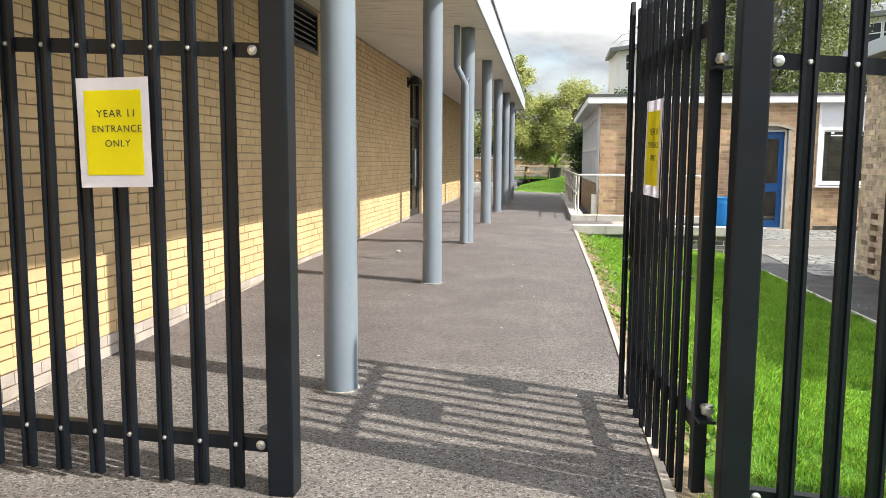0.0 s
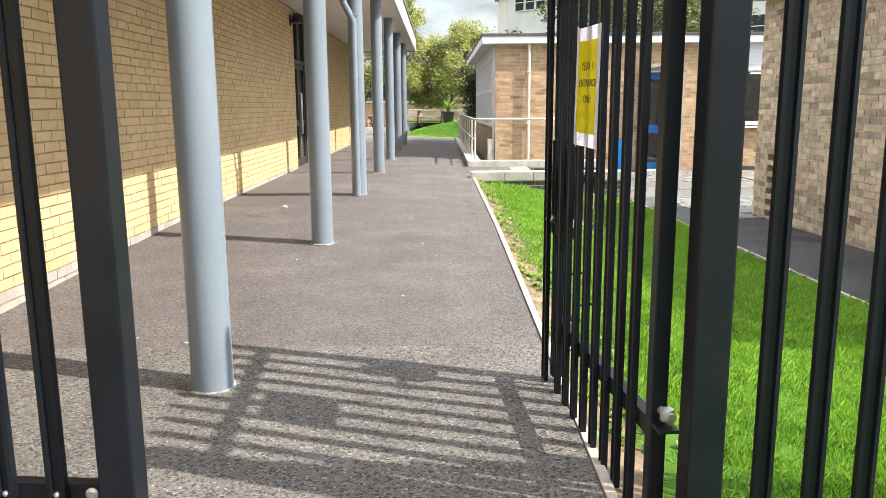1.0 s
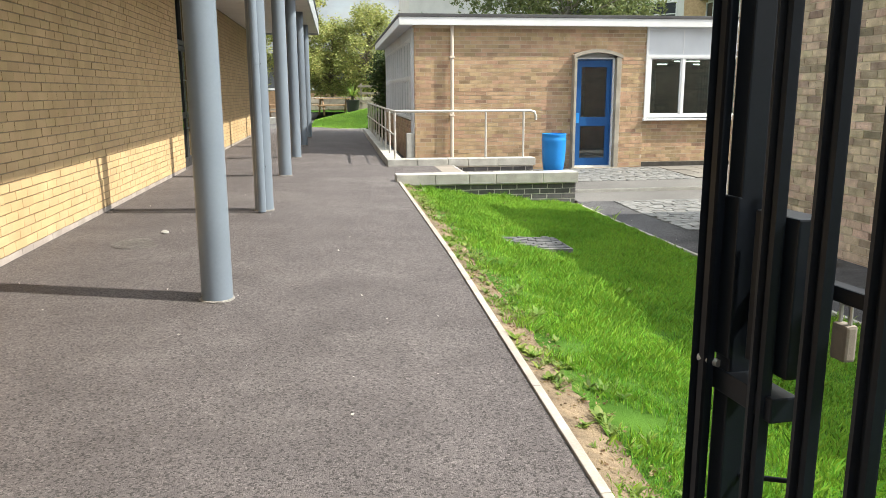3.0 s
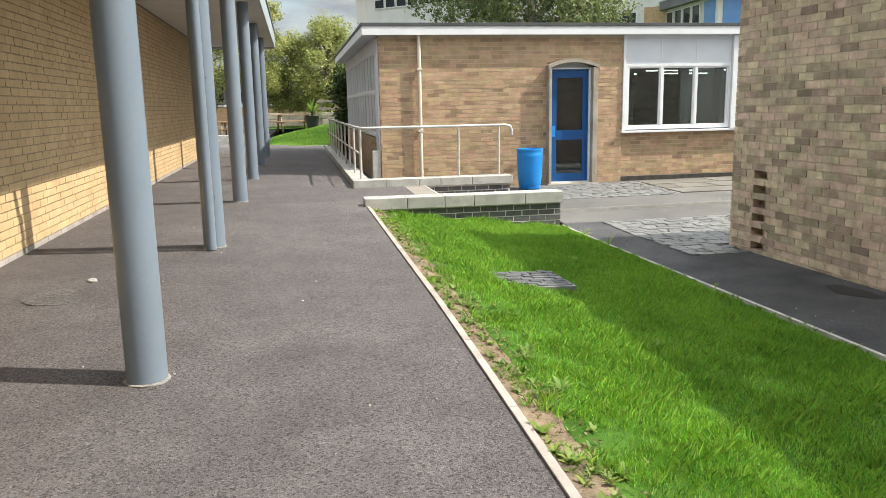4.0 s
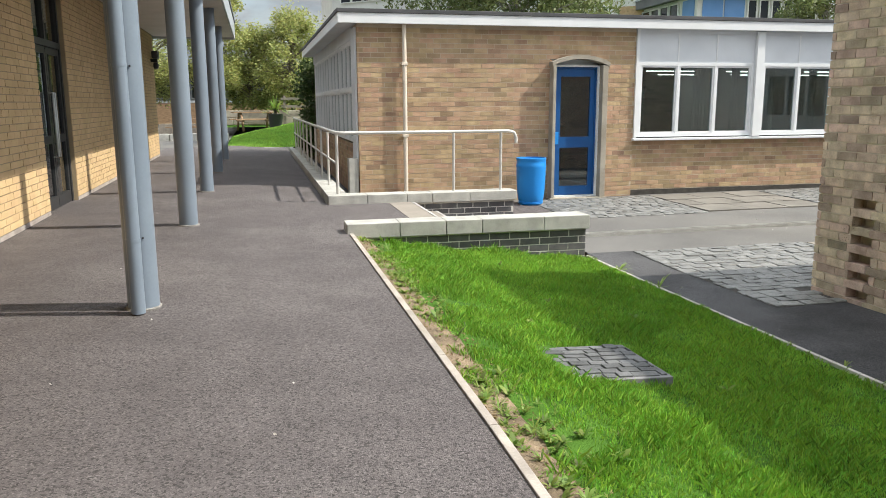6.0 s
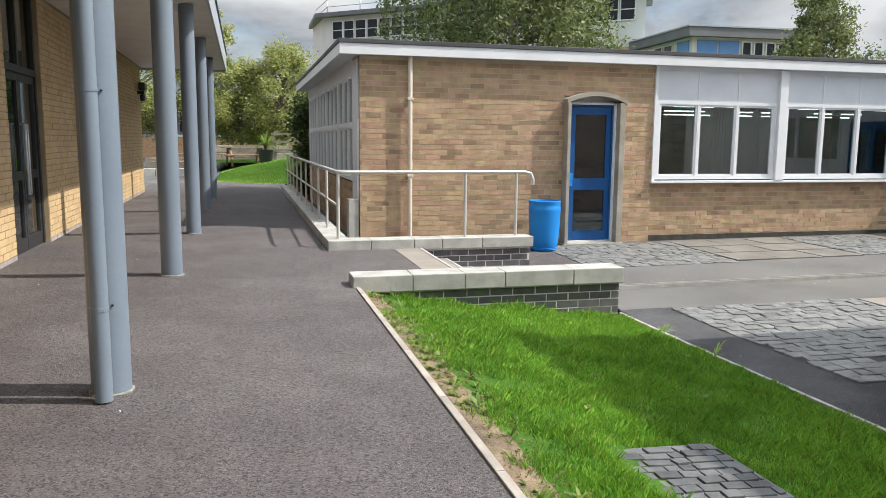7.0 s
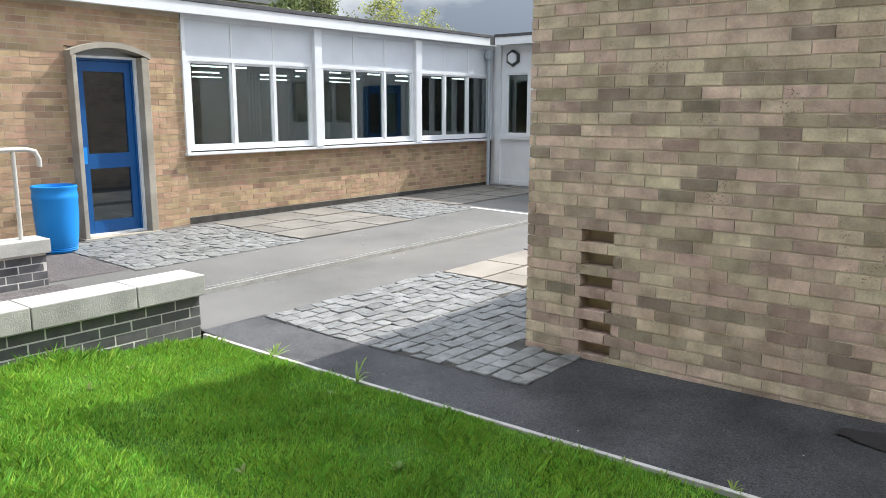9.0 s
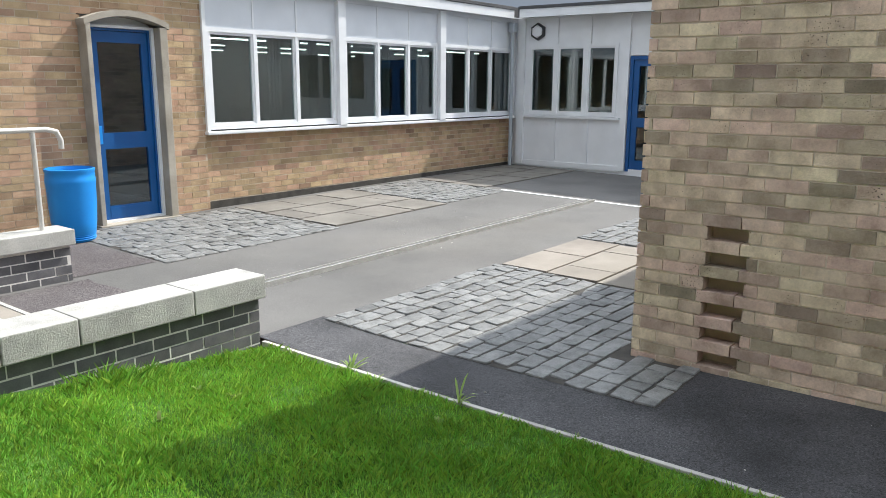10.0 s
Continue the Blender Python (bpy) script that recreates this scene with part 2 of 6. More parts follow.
M["flag"] = material("flag", (0.19, 0.17, 0.145), (0.275, 0.247, 0.212), 0.85, 2.5, 70, 0.4, 0.003, vary="object", spread=0.12, dirt=((0.2, 0.18, 0.15), 0.5))
M["sett"] = material("sett", (0.105, 0.109, 0.108), (0.23, 0.234, 0.228), 0.5, 14, 80, 0.8, 0.006, vary="object", spread=0.26)
M["sett_dark"] = material("sett_dark", (0.06, 0.063, 0.066), (0.13, 0.134, 0.137), 0.6, 9, 80, 0.6, 0.005, vary="object", spread=0.35)
M["joint"] = material("joint", (0.03, 0.028, 0.025), (0.07, 0.064, 0.055), 0.95, 8, 60, 0.6, 0.005)
M["mortar_yellow"] = material("mortar_yellow", (0.27, 0.21, 0.135), (0.36, 0.285, 0.185), 0.95, 6, 120, 0.5, 0.002)
M["mortar_brown"] = material("mortar_brown", (0.40, 0.33, 0.245), (0.50, 0.42, 0.32), 0.95, 6, 120, 0.5, 0.002)
M["mortar_stock"] = material("mortar_stock", (0.56, 0.49, 0.405), (0.70, 0.62, 0.52), 0.95, 6, 120, 0.5, 0.002)
M["mortar_pale"] = material("mortar_pale", (0.58, 0.56, 0.53), (0.70, 0.68, 0.64), 0.95, 6, 120, 0.5, 0.002)
for k in ("object", "island"):
    M["yellow_" + k] = material("brick_yellow_" + k, (0.50, 0.355, 0.19), (0.61, 0.445, 0.25), 0.85, 3, 140, 0.35, 0.002, vary=k, spread=0.08)
    M["plinth_" + k] = material("brick_plinth_" + k, (0.28, 0.245, 0.225), (0.44, 0.40, 0.37), 0.85, 3, 140, 0.35, 0.002, vary=k, spread=0.14)
    M["brown_" + k] = material("brick_brown_" + k, (0.32, 0.215, 0.128), (0.47, 0.335, 0.208), 0.9, 7, 120, 0.7, 0.005, vary=k, spread=0.30)
    M["stock_" + k] = material("brick_stock_" + k, (0.36, 0.275, 0.20), (0.68, 0.55, 0.42), 0.9, 9, 75, 0.8, 0.005, vary=k, spread=0.44, dirt=((0.27, 0.22, 0.185), 0.5), fine_mix=0.35)
    pits(M["stock_" + k])
    M["blue_" + k] = material("brick_blue_" + k, (0.075, 0.075, 0.082), (0.14, 0.135, 0.14), 0.6, 8, 110, 0.4, 0.003, vary=k, spread=0.22)
M["pillar"] = material("pillar_paint", (0.155, 0.193, 0.240), (0.185, 0.226, 0.275), 0.38, 2, 60, 0.03, 0.001, dirt=((0.15, 0.175, 0.205), 0.35))
M["fascia_grey"] = material("fascia_grey", (0.36, 0.40, 0.44), (0.40, 0.44, 0.48), 0.4, 1.5, 50, 0.03, 0.001)
M["soffit"] = material("soffit", (0.66, 0.64, 0.60), (0.74, 0.72, 0.68), 0.5, 2, 60, 0.05, 0.001)
M["black_steel"] = material("black_steel", (0.0035, 0.0055, 0.009), (0.007, 0.010, 0.015), 0.38, 5, 140, 0.08, 0.001, spec=0.25)
M["galvanised"] = material("galvanised", (0.42, 0.44, 0.45), (0.58, 0.60, 0.60), 0.42, 12, 90, 0.1, 0.001, metal=0.85)
M["rail_paint"] = material("rail_paint", (0.52, 0.51, 0.48), (0.62, 0.61, 0.58), 0.4, 6, 90, 0.05, 0.001, metal=0.3)
M["white_paint"] = material("white_paint", (0.68, 0.70, 0.72), (0.75, 0.77, 0.79), 0.4, 3, 60, 0.05, 0.001, dirt=((0.6, 0.6, 0.57), 0.3))
M["white_board"] = material("white_board", (0.58, 0.61, 0.65), (0.65, 0.68, 0.72), 0.6, 2.5, 60, 0.05, 0.001, dirt=((0.5, 0.5, 0.47), 0.3))
M["roof_felt"] = material("roof_felt", (0.055, 0.057, 0.06), (0.09, 0.09, 0.095), 0.9, 3, 60, 0.4, 0.003)
M["blue_door"] = material("blue_door", (0.003, 0.066, 0.225), (0.005, 0.083, 0.262), 0.4, 3, 60, 0.05, 0.001)
M["blue_plastic"] = material("blue_plastic", (0.004, 0.21, 0.62), (0.007, 0.25, 0.68), 0.5, 4, 80, 0.06, 0.001)
M["dark_frame"] = plain("dark_frame", (0.03, 0.032, 0.035), 0.4)
M["alu"] = material("alu", (0.30, 0.31, 0.32), (0.38, 0.39, 0.40), 0.4, 4, 60, 0.03, 0.001, metal=0.5)
M["paper"] = material("paper", (0.74, 0.73, 0.82), (0.80, 0.79, 0.87), 0.5, 5, 40, 0.1, 0.003)
M["yellow_ink"] = material("yellow_ink", (0.80, 0.72, 0.005), (0.86, 0.78, 0.01), 0.5, 5, 40, 0.1, 0.003)
M["black_ink"] = plain("black_ink", (0.02, 0.02, 0.02), 0.6)
M["glass"] = glass_material("glass")
# blue in this tint stands in for sky mirrored in the door panes
M["door_glass"] = glass_material("door_glass", (0.46, 0.62, 0.72))
M["flecks"] = material("flecks", (0.42, 0.40, 0.36), (0.66, 0.64, 0.60), 0.8, 20, 90, 0)
M["bark"] = material("bark", (0.10, 0.085, 0.065), (0.22, 0.19, 0.15), 0.95, 6, 60, 0.8, 0.02)
M["birch_bark"] = material("birch_bark", (0.20, 0.18, 0.16), (0.5, 0.48, 0.45), 0.9, 4, 40, 0.5, 0.01, stretch=(1, 1, 0.3))
M["leaf_birch"] = leaf_material("leaf_birch", (0.11, 0.15, 0.055), (0.21, 0.26, 0.10))
M["leaf_light"] = leaf_material("leaf_light", (0.23, 0.27, 0.085), (0.46, 0.49, 0.18))
M["leaf_dark"] = leaf_material("leaf_dark", (0.03, 0.06, 0.017), (0.065, 0.105, 0.03))
M["timber"] = material("timber", (0.19, 0.12, 0.07), (0.33, 0.22, 0.13), 0.85, 5, 60, 0.4, 0.004, stretch=(1, 1, 6))
M["timber_grey"] = material("timber_grey", (0.15, 0.13, 0.11), (0.27, 0.24, 0.20), 0.9, 5, 60, 0.4, 0.004)
M["render_white"] = material("render_white", (0.58, 0.60, 0.60), (0.68, 0.70, 0.70), 0.8, 1.0, 20, 0.2, 0.004)
M["blue_panel"] = material("blue_panel", (0.10, 0.25, 0.55), (0.13, 0.29, 0.60), 0.4, 2, 20, 0.03, 0.001)
M["clad_grey"] = material("clad_grey", (0.12, 0.13, 0.145), (0.17, 0.18, 0.195), 0.6, 1, 20, 0.1, 0.003)
M["room_wall"] = material("room_wall", (0.22, 0.245, 0.245), (0.29, 0.315, 0.315), 0.9, 2, 30, 0.05, 0.001)
M["room_floor"] = material("room_floor", (0.10, 0.10, 0.11), (0.15, 0.15, 0.16), 0.6, 2, 30, 0.05, 0.001)
M["curtain"] = material("curtain", (0.13, 0.15, 0.155), (0.20, 0.225, 0.23), 0.9, 3, 40, 0.1, 0.002)
M["tube"] = plain("tube", (1.0, 0.97, 0.9), 0.5, 0, 4.0)
M["ivy"] = M["leaf_dark"]
M["iron"] = material("iron", (0.10, 0.10, 0.105), (0.19, 0.19, 0.195), 0.6, 8, 70, 0.5, 0.004)


# ---- builders ----
def bm_box(bm, x0, x1, y0, y1, z0, z1, bevel=0.0):
    r = bmesh.ops.create_cube(bm, size=1.0, matrix=Matrix.LocRotScale(((x0 + x1) / 2, (y0 + y1) / 2, (z0 + z1) / 2), None, (x1 - x0, y1 - y0, z1 - z0)))
    if bevel:
        es = {e for v in r["verts"] for e in v.link_edges}
        bmesh.ops.bevel(bm, geom=list(es), offset=bevel, segments=2, affect="EDGES", profile=0.6)
    return bm


def box(x0, x1, y0, y1, z0, z1, bevel=0.0):
    return bm_box(bmesh.new(), x0, x1, y0, y1, z0, z1, bevel)


def bm_tube(bm, pts, r, seg=10, cap=True):
    """A round bar along points; r is one radius or one a point."""
    rs = r if isinstance(r, (list, tuple)) else [r] * len(pts)
    pts = [Vector(p) for p in pts]
    rings = []
    for i, p in enumerate(pts):
        d = (pts[min(i + 1, len(pts) - 1)] - pts[max(i - 1, 0)]).normalized()
        a = d.orthogonal().normalized() if i == 0 else (last - d * last.dot(d)).normalized()
        last = a
        b = d.cross(a)
        rings.append([bm.verts.new(p + (a * math.cos(k * math.tau / seg) + b * math.sin(k * math.tau / seg)) * rs[i]) for k in range(seg)])
    for q, w in zip(rings, rings[1:]):
        for k in range(seg):
            bm.faces.new((q[k], q[(k + 1) % seg], w[(k + 1) % seg], w[k])).smooth = True
    if cap:
        bm.faces.new(rings[0][::-1])
        bm.faces.new(rings[-1])
    return bm


def tube(pts, r, seg=10):
    return bm_tube(bmesh.new(), pts, r, seg)


def lathe(profile, seg=32):
    bm = bmesh.new()
    rings = [[bm.verts.new((r * math.cos(k * math.tau / seg), r * math.sin(k * math.tau / seg), z)) for k in range(seg)] for r, z in profile]
    for q, w in zip(rings, rings[1:]):
        for k in range(seg):
            bm.faces.new((q[k], q[(k + 1) % seg], w[(k + 1) % seg], w[k])).smooth = True
    bm.faces.new(rings[0][::-1])
    bm.faces.new(rings[-1])
    return bm


def finish(name, bm, mat, normals=True):
    me = bpy.data.meshes.new(name)
    if normals:
        bmesh.ops.recalc_face_normals(bm, faces=bm.faces[:])
        for e in bm.edges:
            if len(e.link_faces) == 2 and e.calc_face_angle(0.0) > 0.9:
                e.smooth = False
    bm.to_mesh(me)
    bm.free()
    me.materials.append(mat)
    return new(name, me)


def part(name, bm, mat, parent, label=""):
    ob = finish(name, bm, mat)
    ob.parent = parent
    if label:
        tagged(ob, label)
    return ob


def thing(name, label, category, group="", m=None, kind=""):
    ob = new(name)
    ob.empty_display_size = 0.1
    if m is not None:
        ob.matrix_world = m
    return tagged(ob, label, category, group, kind)


def solid(name, bm, mat, label, category="", kind="structure", group=""):
    return tagged(finish(name, bm, mat), label, category or name.split("_")[0], group, kind)


def raw(name, verts, faces, mat, parent=None, kind=""):
    me = bpy.data.meshes.new(name)
    me.from_pydata(verts, [], faces)
    me.materials.append(mat)
    ob = new(name, me)
    if parent:
        ob.parent = parent
    if kind:
        ob["kind"] = kind
    return ob


def sheet(xs, ys, z, mask=None):
    """A grid of ground with heights z(x, y)."""
    bm = bmesh.new()
    v = [[bm.verts.new((x, y, z(x, y))) for x in xs] for y in ys]
    for j in range(len(ys) - 1):
        for i in range(len(xs) - 1):
            if mask is None or mask((xs[i] + xs[i + 1]) / 2, (ys[j] + ys[j + 1]) / 2):
                f = bm.faces.new((v[j][i], v[j][i + 1], v[j + 1][i + 1], v[j + 1][i]))
                f.smooth = True
    return bm


def steps_between(a, b, n):
    return [a + (b - a) * i / n for i in range(n + 1)]


def course_rects(u0, u1, v0, v1, holes=(), length=0.215, height=0.065, gap=0.010, seed=1, perp=0.006):
    """Bricks in stretcher bond with odd headers, cut round the holes."""
    rnd = random.Random(seed)
    out, row, v = [], 0, v0
    while v + height <= v1 + 0.03:
        va, vb = v, min(v + height, v1)
        u = u0 - (length + perp) * (0.5 if row % 2 else 0.0) - rnd.random() * 0.02
        while u < u1:
            w = length
            a, b = max(u, u0), min(u + w, u1)
            spans = [(a, b)] if b - a > 0.03 else []
            for h0, h1, g0, g1 in holes:
                if (va + vb) / 2 > g0 and (va + vb) / 2 < g1:
                    spans = [s for p, q in spans for s in ((p, min(q, h0 - 0.002)), (max(p, h1 + 0.002), q)) if s[1] - s[0] > 0.02]
            out += [(p, q, va, vb) for p, q in spans]
            u += w + perp
        v += height + gap
        row += 1
    return out


UNIT = {}


def unit_box(mat):
    if mat.name not in UNIT:
        bm = box(-0.5, 0.5, -0.5, 0.5, -0.5, 0.5)
        me = bpy.data.meshes.new("piece")
        bm.to_mesh(me)
        bm.free()
        me.materials.append(mat)
        UNIT[mat.name] = me
    return UNIT[mat.name]


def bricks(parent, rects, origin, U, N, mats, near=lambda u, v: False, proud=0.008, depth=0.03, name="brick", seed=3, limit=300):
    """Lays bricks proud of a wall: those that are near as pieces, the rest joined."""
    rnd = random.Random(seed)
    U, N, V, O = Vector(U), Vector(N), Vector((0, 0, 1)), Vector(origin)
    rot = Matrix((U, N, V)).transposed().to_quaternion() if U.cross(N).dot(V) > 0 else Matrix((U, -N, V)).transposed().to_quaternion()
    verts, faces, count = [], [], 0
    for a, b, c, d in rects:
        p = proud + rnd.uniform(-0.002, 0.002)
        a, b, c, d = a + rnd.uniform(-0.0015, 0.0025), b + rnd.uniform(-0.0025, 0.0015), c + rnd.uniform(-0.0015, 0.002), d + rnd.uniform(-0.002, 0.0015)
        if count < limit and near((a + b) / 2, (c + d) / 2):
            ob = new(name, unit_box(mats[0]))
            ob.matrix_world = Matrix.LocRotScale(O + U * ((a + b) / 2) + V * ((c + d) / 2) + N * (p - depth / 2), rot, (b - a, depth, d - c))
            ob.parent = parent
            count += 1
            continue
        i = len(verts)
        for n in (p, p - depth):
            for u, v in ((a, c), (b, c), (b, d), (a, d)):
                verts.append(O + U * u + V * v + N * n)
        faces += [(i, i + 1, i + 2, i + 3), (i, i + 4, i + 5, i + 1), (i + 1, i + 5, i + 6, i + 2), (i + 2, i + 6, i + 7, i + 3), (i + 3, i + 7, i + 4, i)]
    if verts:
        raw(name + "work", verts, faces, mats[1], parent, "stuff")


def slab_cells(bm, u0, u1, v0, v1, holes, place):
    """A wall slab with openings through it, in cells; place(ua, ub, va, vb) gives the box's six limits."""
    us = sorted({u0, u1, *[min(max(x, u0), u1) for h in holes for x in h[:2]]})
    vs = sorted({v0, v1, *[min(max(x, v0), v1) for h in holes for x in h[2:]]})
    for a, b in zip(us, us[1:]):
        for c, d in zip(vs, vs[1:]):
            if not any(h[0] < (a + b) / 2 < h[1] and h[2] < (c + d) / 2 < h[3] for h in holes):
                bm_box(bm, *place(a, b, c, d))
    return bm


def leaf_cloud(centres, n, size, seed, droop=0.0, flat=0.5):
    """Many small leaves round clump centres (x, y, z, radius)."""
    r = np.random.default_rng(seed)
    c = np.array(centres)
    pick = r.choice(len(c), n, p=c[:, 3] ** 2 / np.sum(c[:, 3] ** 2))
    d = r.normal(size=(n, 3))
    d /= np.linalg.norm(d, axis=1)[:, None]
    p = c[pick, :3] + d * (c[pick, 3] * r.random(n) ** 0.45 * np.where(r.random(n) < 0.2, 1.4, 1.0))[:, None]
    if droop:
        p[:, 2] -= droop * r.random(n) ** 2 * c[pick, 3]
    a = r.normal(size=(n, 3))
    a[:, 2] = a[:, 2] * flat - droop
    a /= np.linalg.norm(a, axis=1)[:, None]
    b = np.cross(a, r.normal(size=(n, 3)))
    b /= np.linalg.norm(b, axis=1)[:, None]
    s = size * (0.6 + 0.8 * r.random(n))[:, None]
    v = np.stack((p - a * s, p + b * s * 0.45, p + a * s, p - b * s * 0.45), 1).reshape(-1, 3)
    f = np.arange(4 * n).reshape(-1, 4)
    return v.tolist(), f.tolist()


# ---- ground ----
def z_path(y):
    return max(-0.2, min(0.1, -0.115 + 0.0243 * y))


def z_pave(x, y):
    """The path's surface: level towards the edging, crowned a little along the pillars further on."""
    rise = max(0.0, min(0.055, (y - 7.5) * 0.014))
    return z_path(y) + rise * max(0.0, min(1.0, (0.5 - x) / 1.4) if x > -0.95 else 1.0 - min(1.0, (-0.95 - x) / 1.7))


def z_side(y):
    return -0.27 + 0.012 * max(0.0, 13 - y)


def z_yard(x, y):
    return -0.27 + 0.0157 * max(0.0, y - 13.2) + 0.006 * max(0.0, x - 4) if y > 13 else z_side(y)


KERB_X, KERB2_X = 0.645, 3.275


def z_lawn(x, y):
    s = min(1.0, max(0.0, (x - KERB_X) / (KERB2_X - KERB_X)))
    return (z_path(y) - 0.02) * (1 - s) + (z_side(min(y, 14)) - 0.01) * s - 0.05 * math.sin(math.pi * s) + 0.012 * math.sin(2.3 * x + 1.1 * y)


gbm = bmesh.new()
bmesh.ops.create_grid(gbm, x_segments=2, y_segments=2, size=900, matrix=Matrix.Translation((0, 0, -0.75)))
solid("ground", gbm, M["earth"], "bare earth ground reaching to the horizon", "ground")
solid("pavement_outside", sheet(steps_between(-2.9, KERB_X, 8), steps_between(-6, 5.18, 30), lambda x, y: z_path(y) + 0.004), M["tarmac_coarse"], "older coarse pale tarmac outside the gate", "pavement")
solid("pavement", sheet(steps_between(-2.9, KERB_X, 8), steps_between(5.0, 31, 70), z_pave), M["tarmac"], "grey-brown tarmac footpath beside the brick building", "pavement")
solid("side_path", sheet([KERB2_X + 0.03, 3.9, 4.6, 5.3, 6.0], [*steps_between(-6, 13.2, 30), 13.6, 14.1], z_yard, lambda x, y: y < 13.2 or x < 3.9), M["tarmac_dark"], "fresh black tarmac side path along the brown brick building", "path")
solid("courtyard", sheet([2.3, 3.33, *steps_between(3.9, 22, 20)], [13.2, 13.6, 14.1, 14.34, *steps_between(14.9, 18.6, 6)], z_yard, lambda x, y: y > 14.34 or (x > 3.33 and (y > 14.1 or x > 3.9))), M["tarmac_yard"], "worn pale grey tarmac courtyard", "courtyard")
solid("courtyard_south", sheet(steps_between(6.0, 22, 8), steps_between(2, 13.2, 8), lambda x, y: z_side(y)), M["tarmac_yard"], "worn pale grey tarmac behind the brown brick building", "courtyard")
lawn = solid("lawn", sheet(steps_between(KERB_X + 0.05, KERB2_X - 0.02, 24), steps_between(-6, 14.1, 120), z_lawn), M["turf"], "sloping lawn of bright green grass", "lawn")
solid("bare_strip", sheet(steps_between(KERB_X + 0.05, KERB_X + 0.36, 6), steps_between(-6, 14.05, 160), lambda x, y: z_lawn(x, y) + 0.016 - 0.04 * ((x - KERB_X) / 0.36) ** 2 + 0.006 * noise.noise(Vector((x * 9, y * 9, 0)))), M["earth"], "strip of bare brown earth beside the path edging", "earth")
solid("lawn_west", sheet(steps_between(KERB2_X, 22, 4), steps_between(-6, 2, 4), lambda x, y: -0.4), M["turf"], "rough grass outside the fence", "lawn")

def sloped(zf, x0, x1, y0, y1, z0, z1, bevel):
    b = box(x0, x1, y0, y1, z0, z1, bevel)
    for v in b.verts:
        v.co.z += zf(v.co.y) - zf((y0 + y1) / 2)
    return b


edging = thing("path_edging", "pale concrete edging strip between path and lawn", "edging", kind="structure")
y = -5.5
while y < 13.9:
    e = min(y + 0.912, 13.94)
    part("edging_stone", sloped(z_path, KERB_X + 0.004, KERB_X + 0.044, y, e - 0.004, z_path((y + e) / 2) - 0.15, z_path((y + e) / 2) + 0.012, 0.004), M["edging"], edging)
    y = e
edging2 = thing("lawn_edging", "pale concrete edging strip between lawn and black side path", "edging", kind="structure")
y = -5.5
while y < 14.02:
    e = min(y + 0.912, 14.02)
    part("edging_stone", sloped(z_side, KERB2_X - 0.012, KERB2_X + 0.018, y, e - 0.006, z_side((y + e) / 2) - 0.15, z_side((y + e) / 2) + 0.012, 0.005), M["edging_pale"], edging2)
    y = e

# ---- yellow brick building with its canopy ----
WX, WY0, WY1, WTOP = -2.648, -5.0, 27.3, 3.12
DOOR = (16.25, 17.75, 0.05, 3.08)
VENT = (8.62, 9.80, 2.57, 3.05)
left = thing("wall_yellow", "long yellow brick wall with a grey brick plinth", "wall", kind="structure")
lbm = slab_cells(bmesh.new(), WY0, WY1, -0.3, WTOP + 0.5, [DOOR, VENT], lambda a, b, c, d: (WX - 0.3, WX - 0.008, a, b, c, d))
part("wall_core", lbm, M["mortar_yellow"], left)
part("wall_end", box(WX - 9, WX - 0.3, WY1 - 0.3, WY1, -0.3, WTOP + 0.5), M["yellow_island"], left)
rects = course_rects(WY0, WY1, 0.16, WTOP, [DOOR, VENT], seed=11)
bricks(left, rects, (WX - 0.008, 0, 0), (0, 1, 0), (1, 0, 0), (M["yellow_object"], M["yellow_island"]), lambda u, v: 5.0 < u < 9.6 and v < 1.25, proud=0.009)
plinth = thing("plinth_yellow_wall", "two courses of grey brick at the foot of the wall", "plinth", kind="structure")
rects = course_rects(WY0, WY1, -0.29, 0.155, [(DOOR[0], DOOR[1], -0.5, 1)], seed=12)
bricks(plinth, rects, (WX - 0.008, 0, 0), (0, 1, 0), (1, 0, 0), (M["plinth_object"], M["plinth_island"]), lambda u, v: 3.5 < u < 15 and v > -0.1, proud=0.009, name="plinth_brick")

vent = thing("wall_vent", "dark grey louvred vent high in the yellow brick wall", "vent")
part("vent_frame", slab_cells(bmesh.new(), VENT[0], VENT[1], VENT[2], VENT[3], [(VENT[0] + 0.04, VENT[1] - 0.04, VENT[2] + 0.04, VENT[3] - 0.04)], lambda a, b, c, d: (WX - 0.1, WX + 0.012, a, b, c, d)), M["dark_frame"], vent)
part("vent_back", box(WX - 0.2, WX - 0.11, VENT[0], VENT[1], VENT[2], VENT[3]), M["black_ink"], vent)
for i in range(6):
    sl = box(-0.05, 0.05, VENT[0] + 0.04, VENT[1] - 0.04, -0.006, 0.006)
    bmesh.ops.transform(sl, matrix=pose(WX - 0.05, 0, VENT[2] + 0.085 + i * 0.066, 0, 35, 0), verts=sl.verts)
    part("louvre", sl, M["clad_grey"], vent)

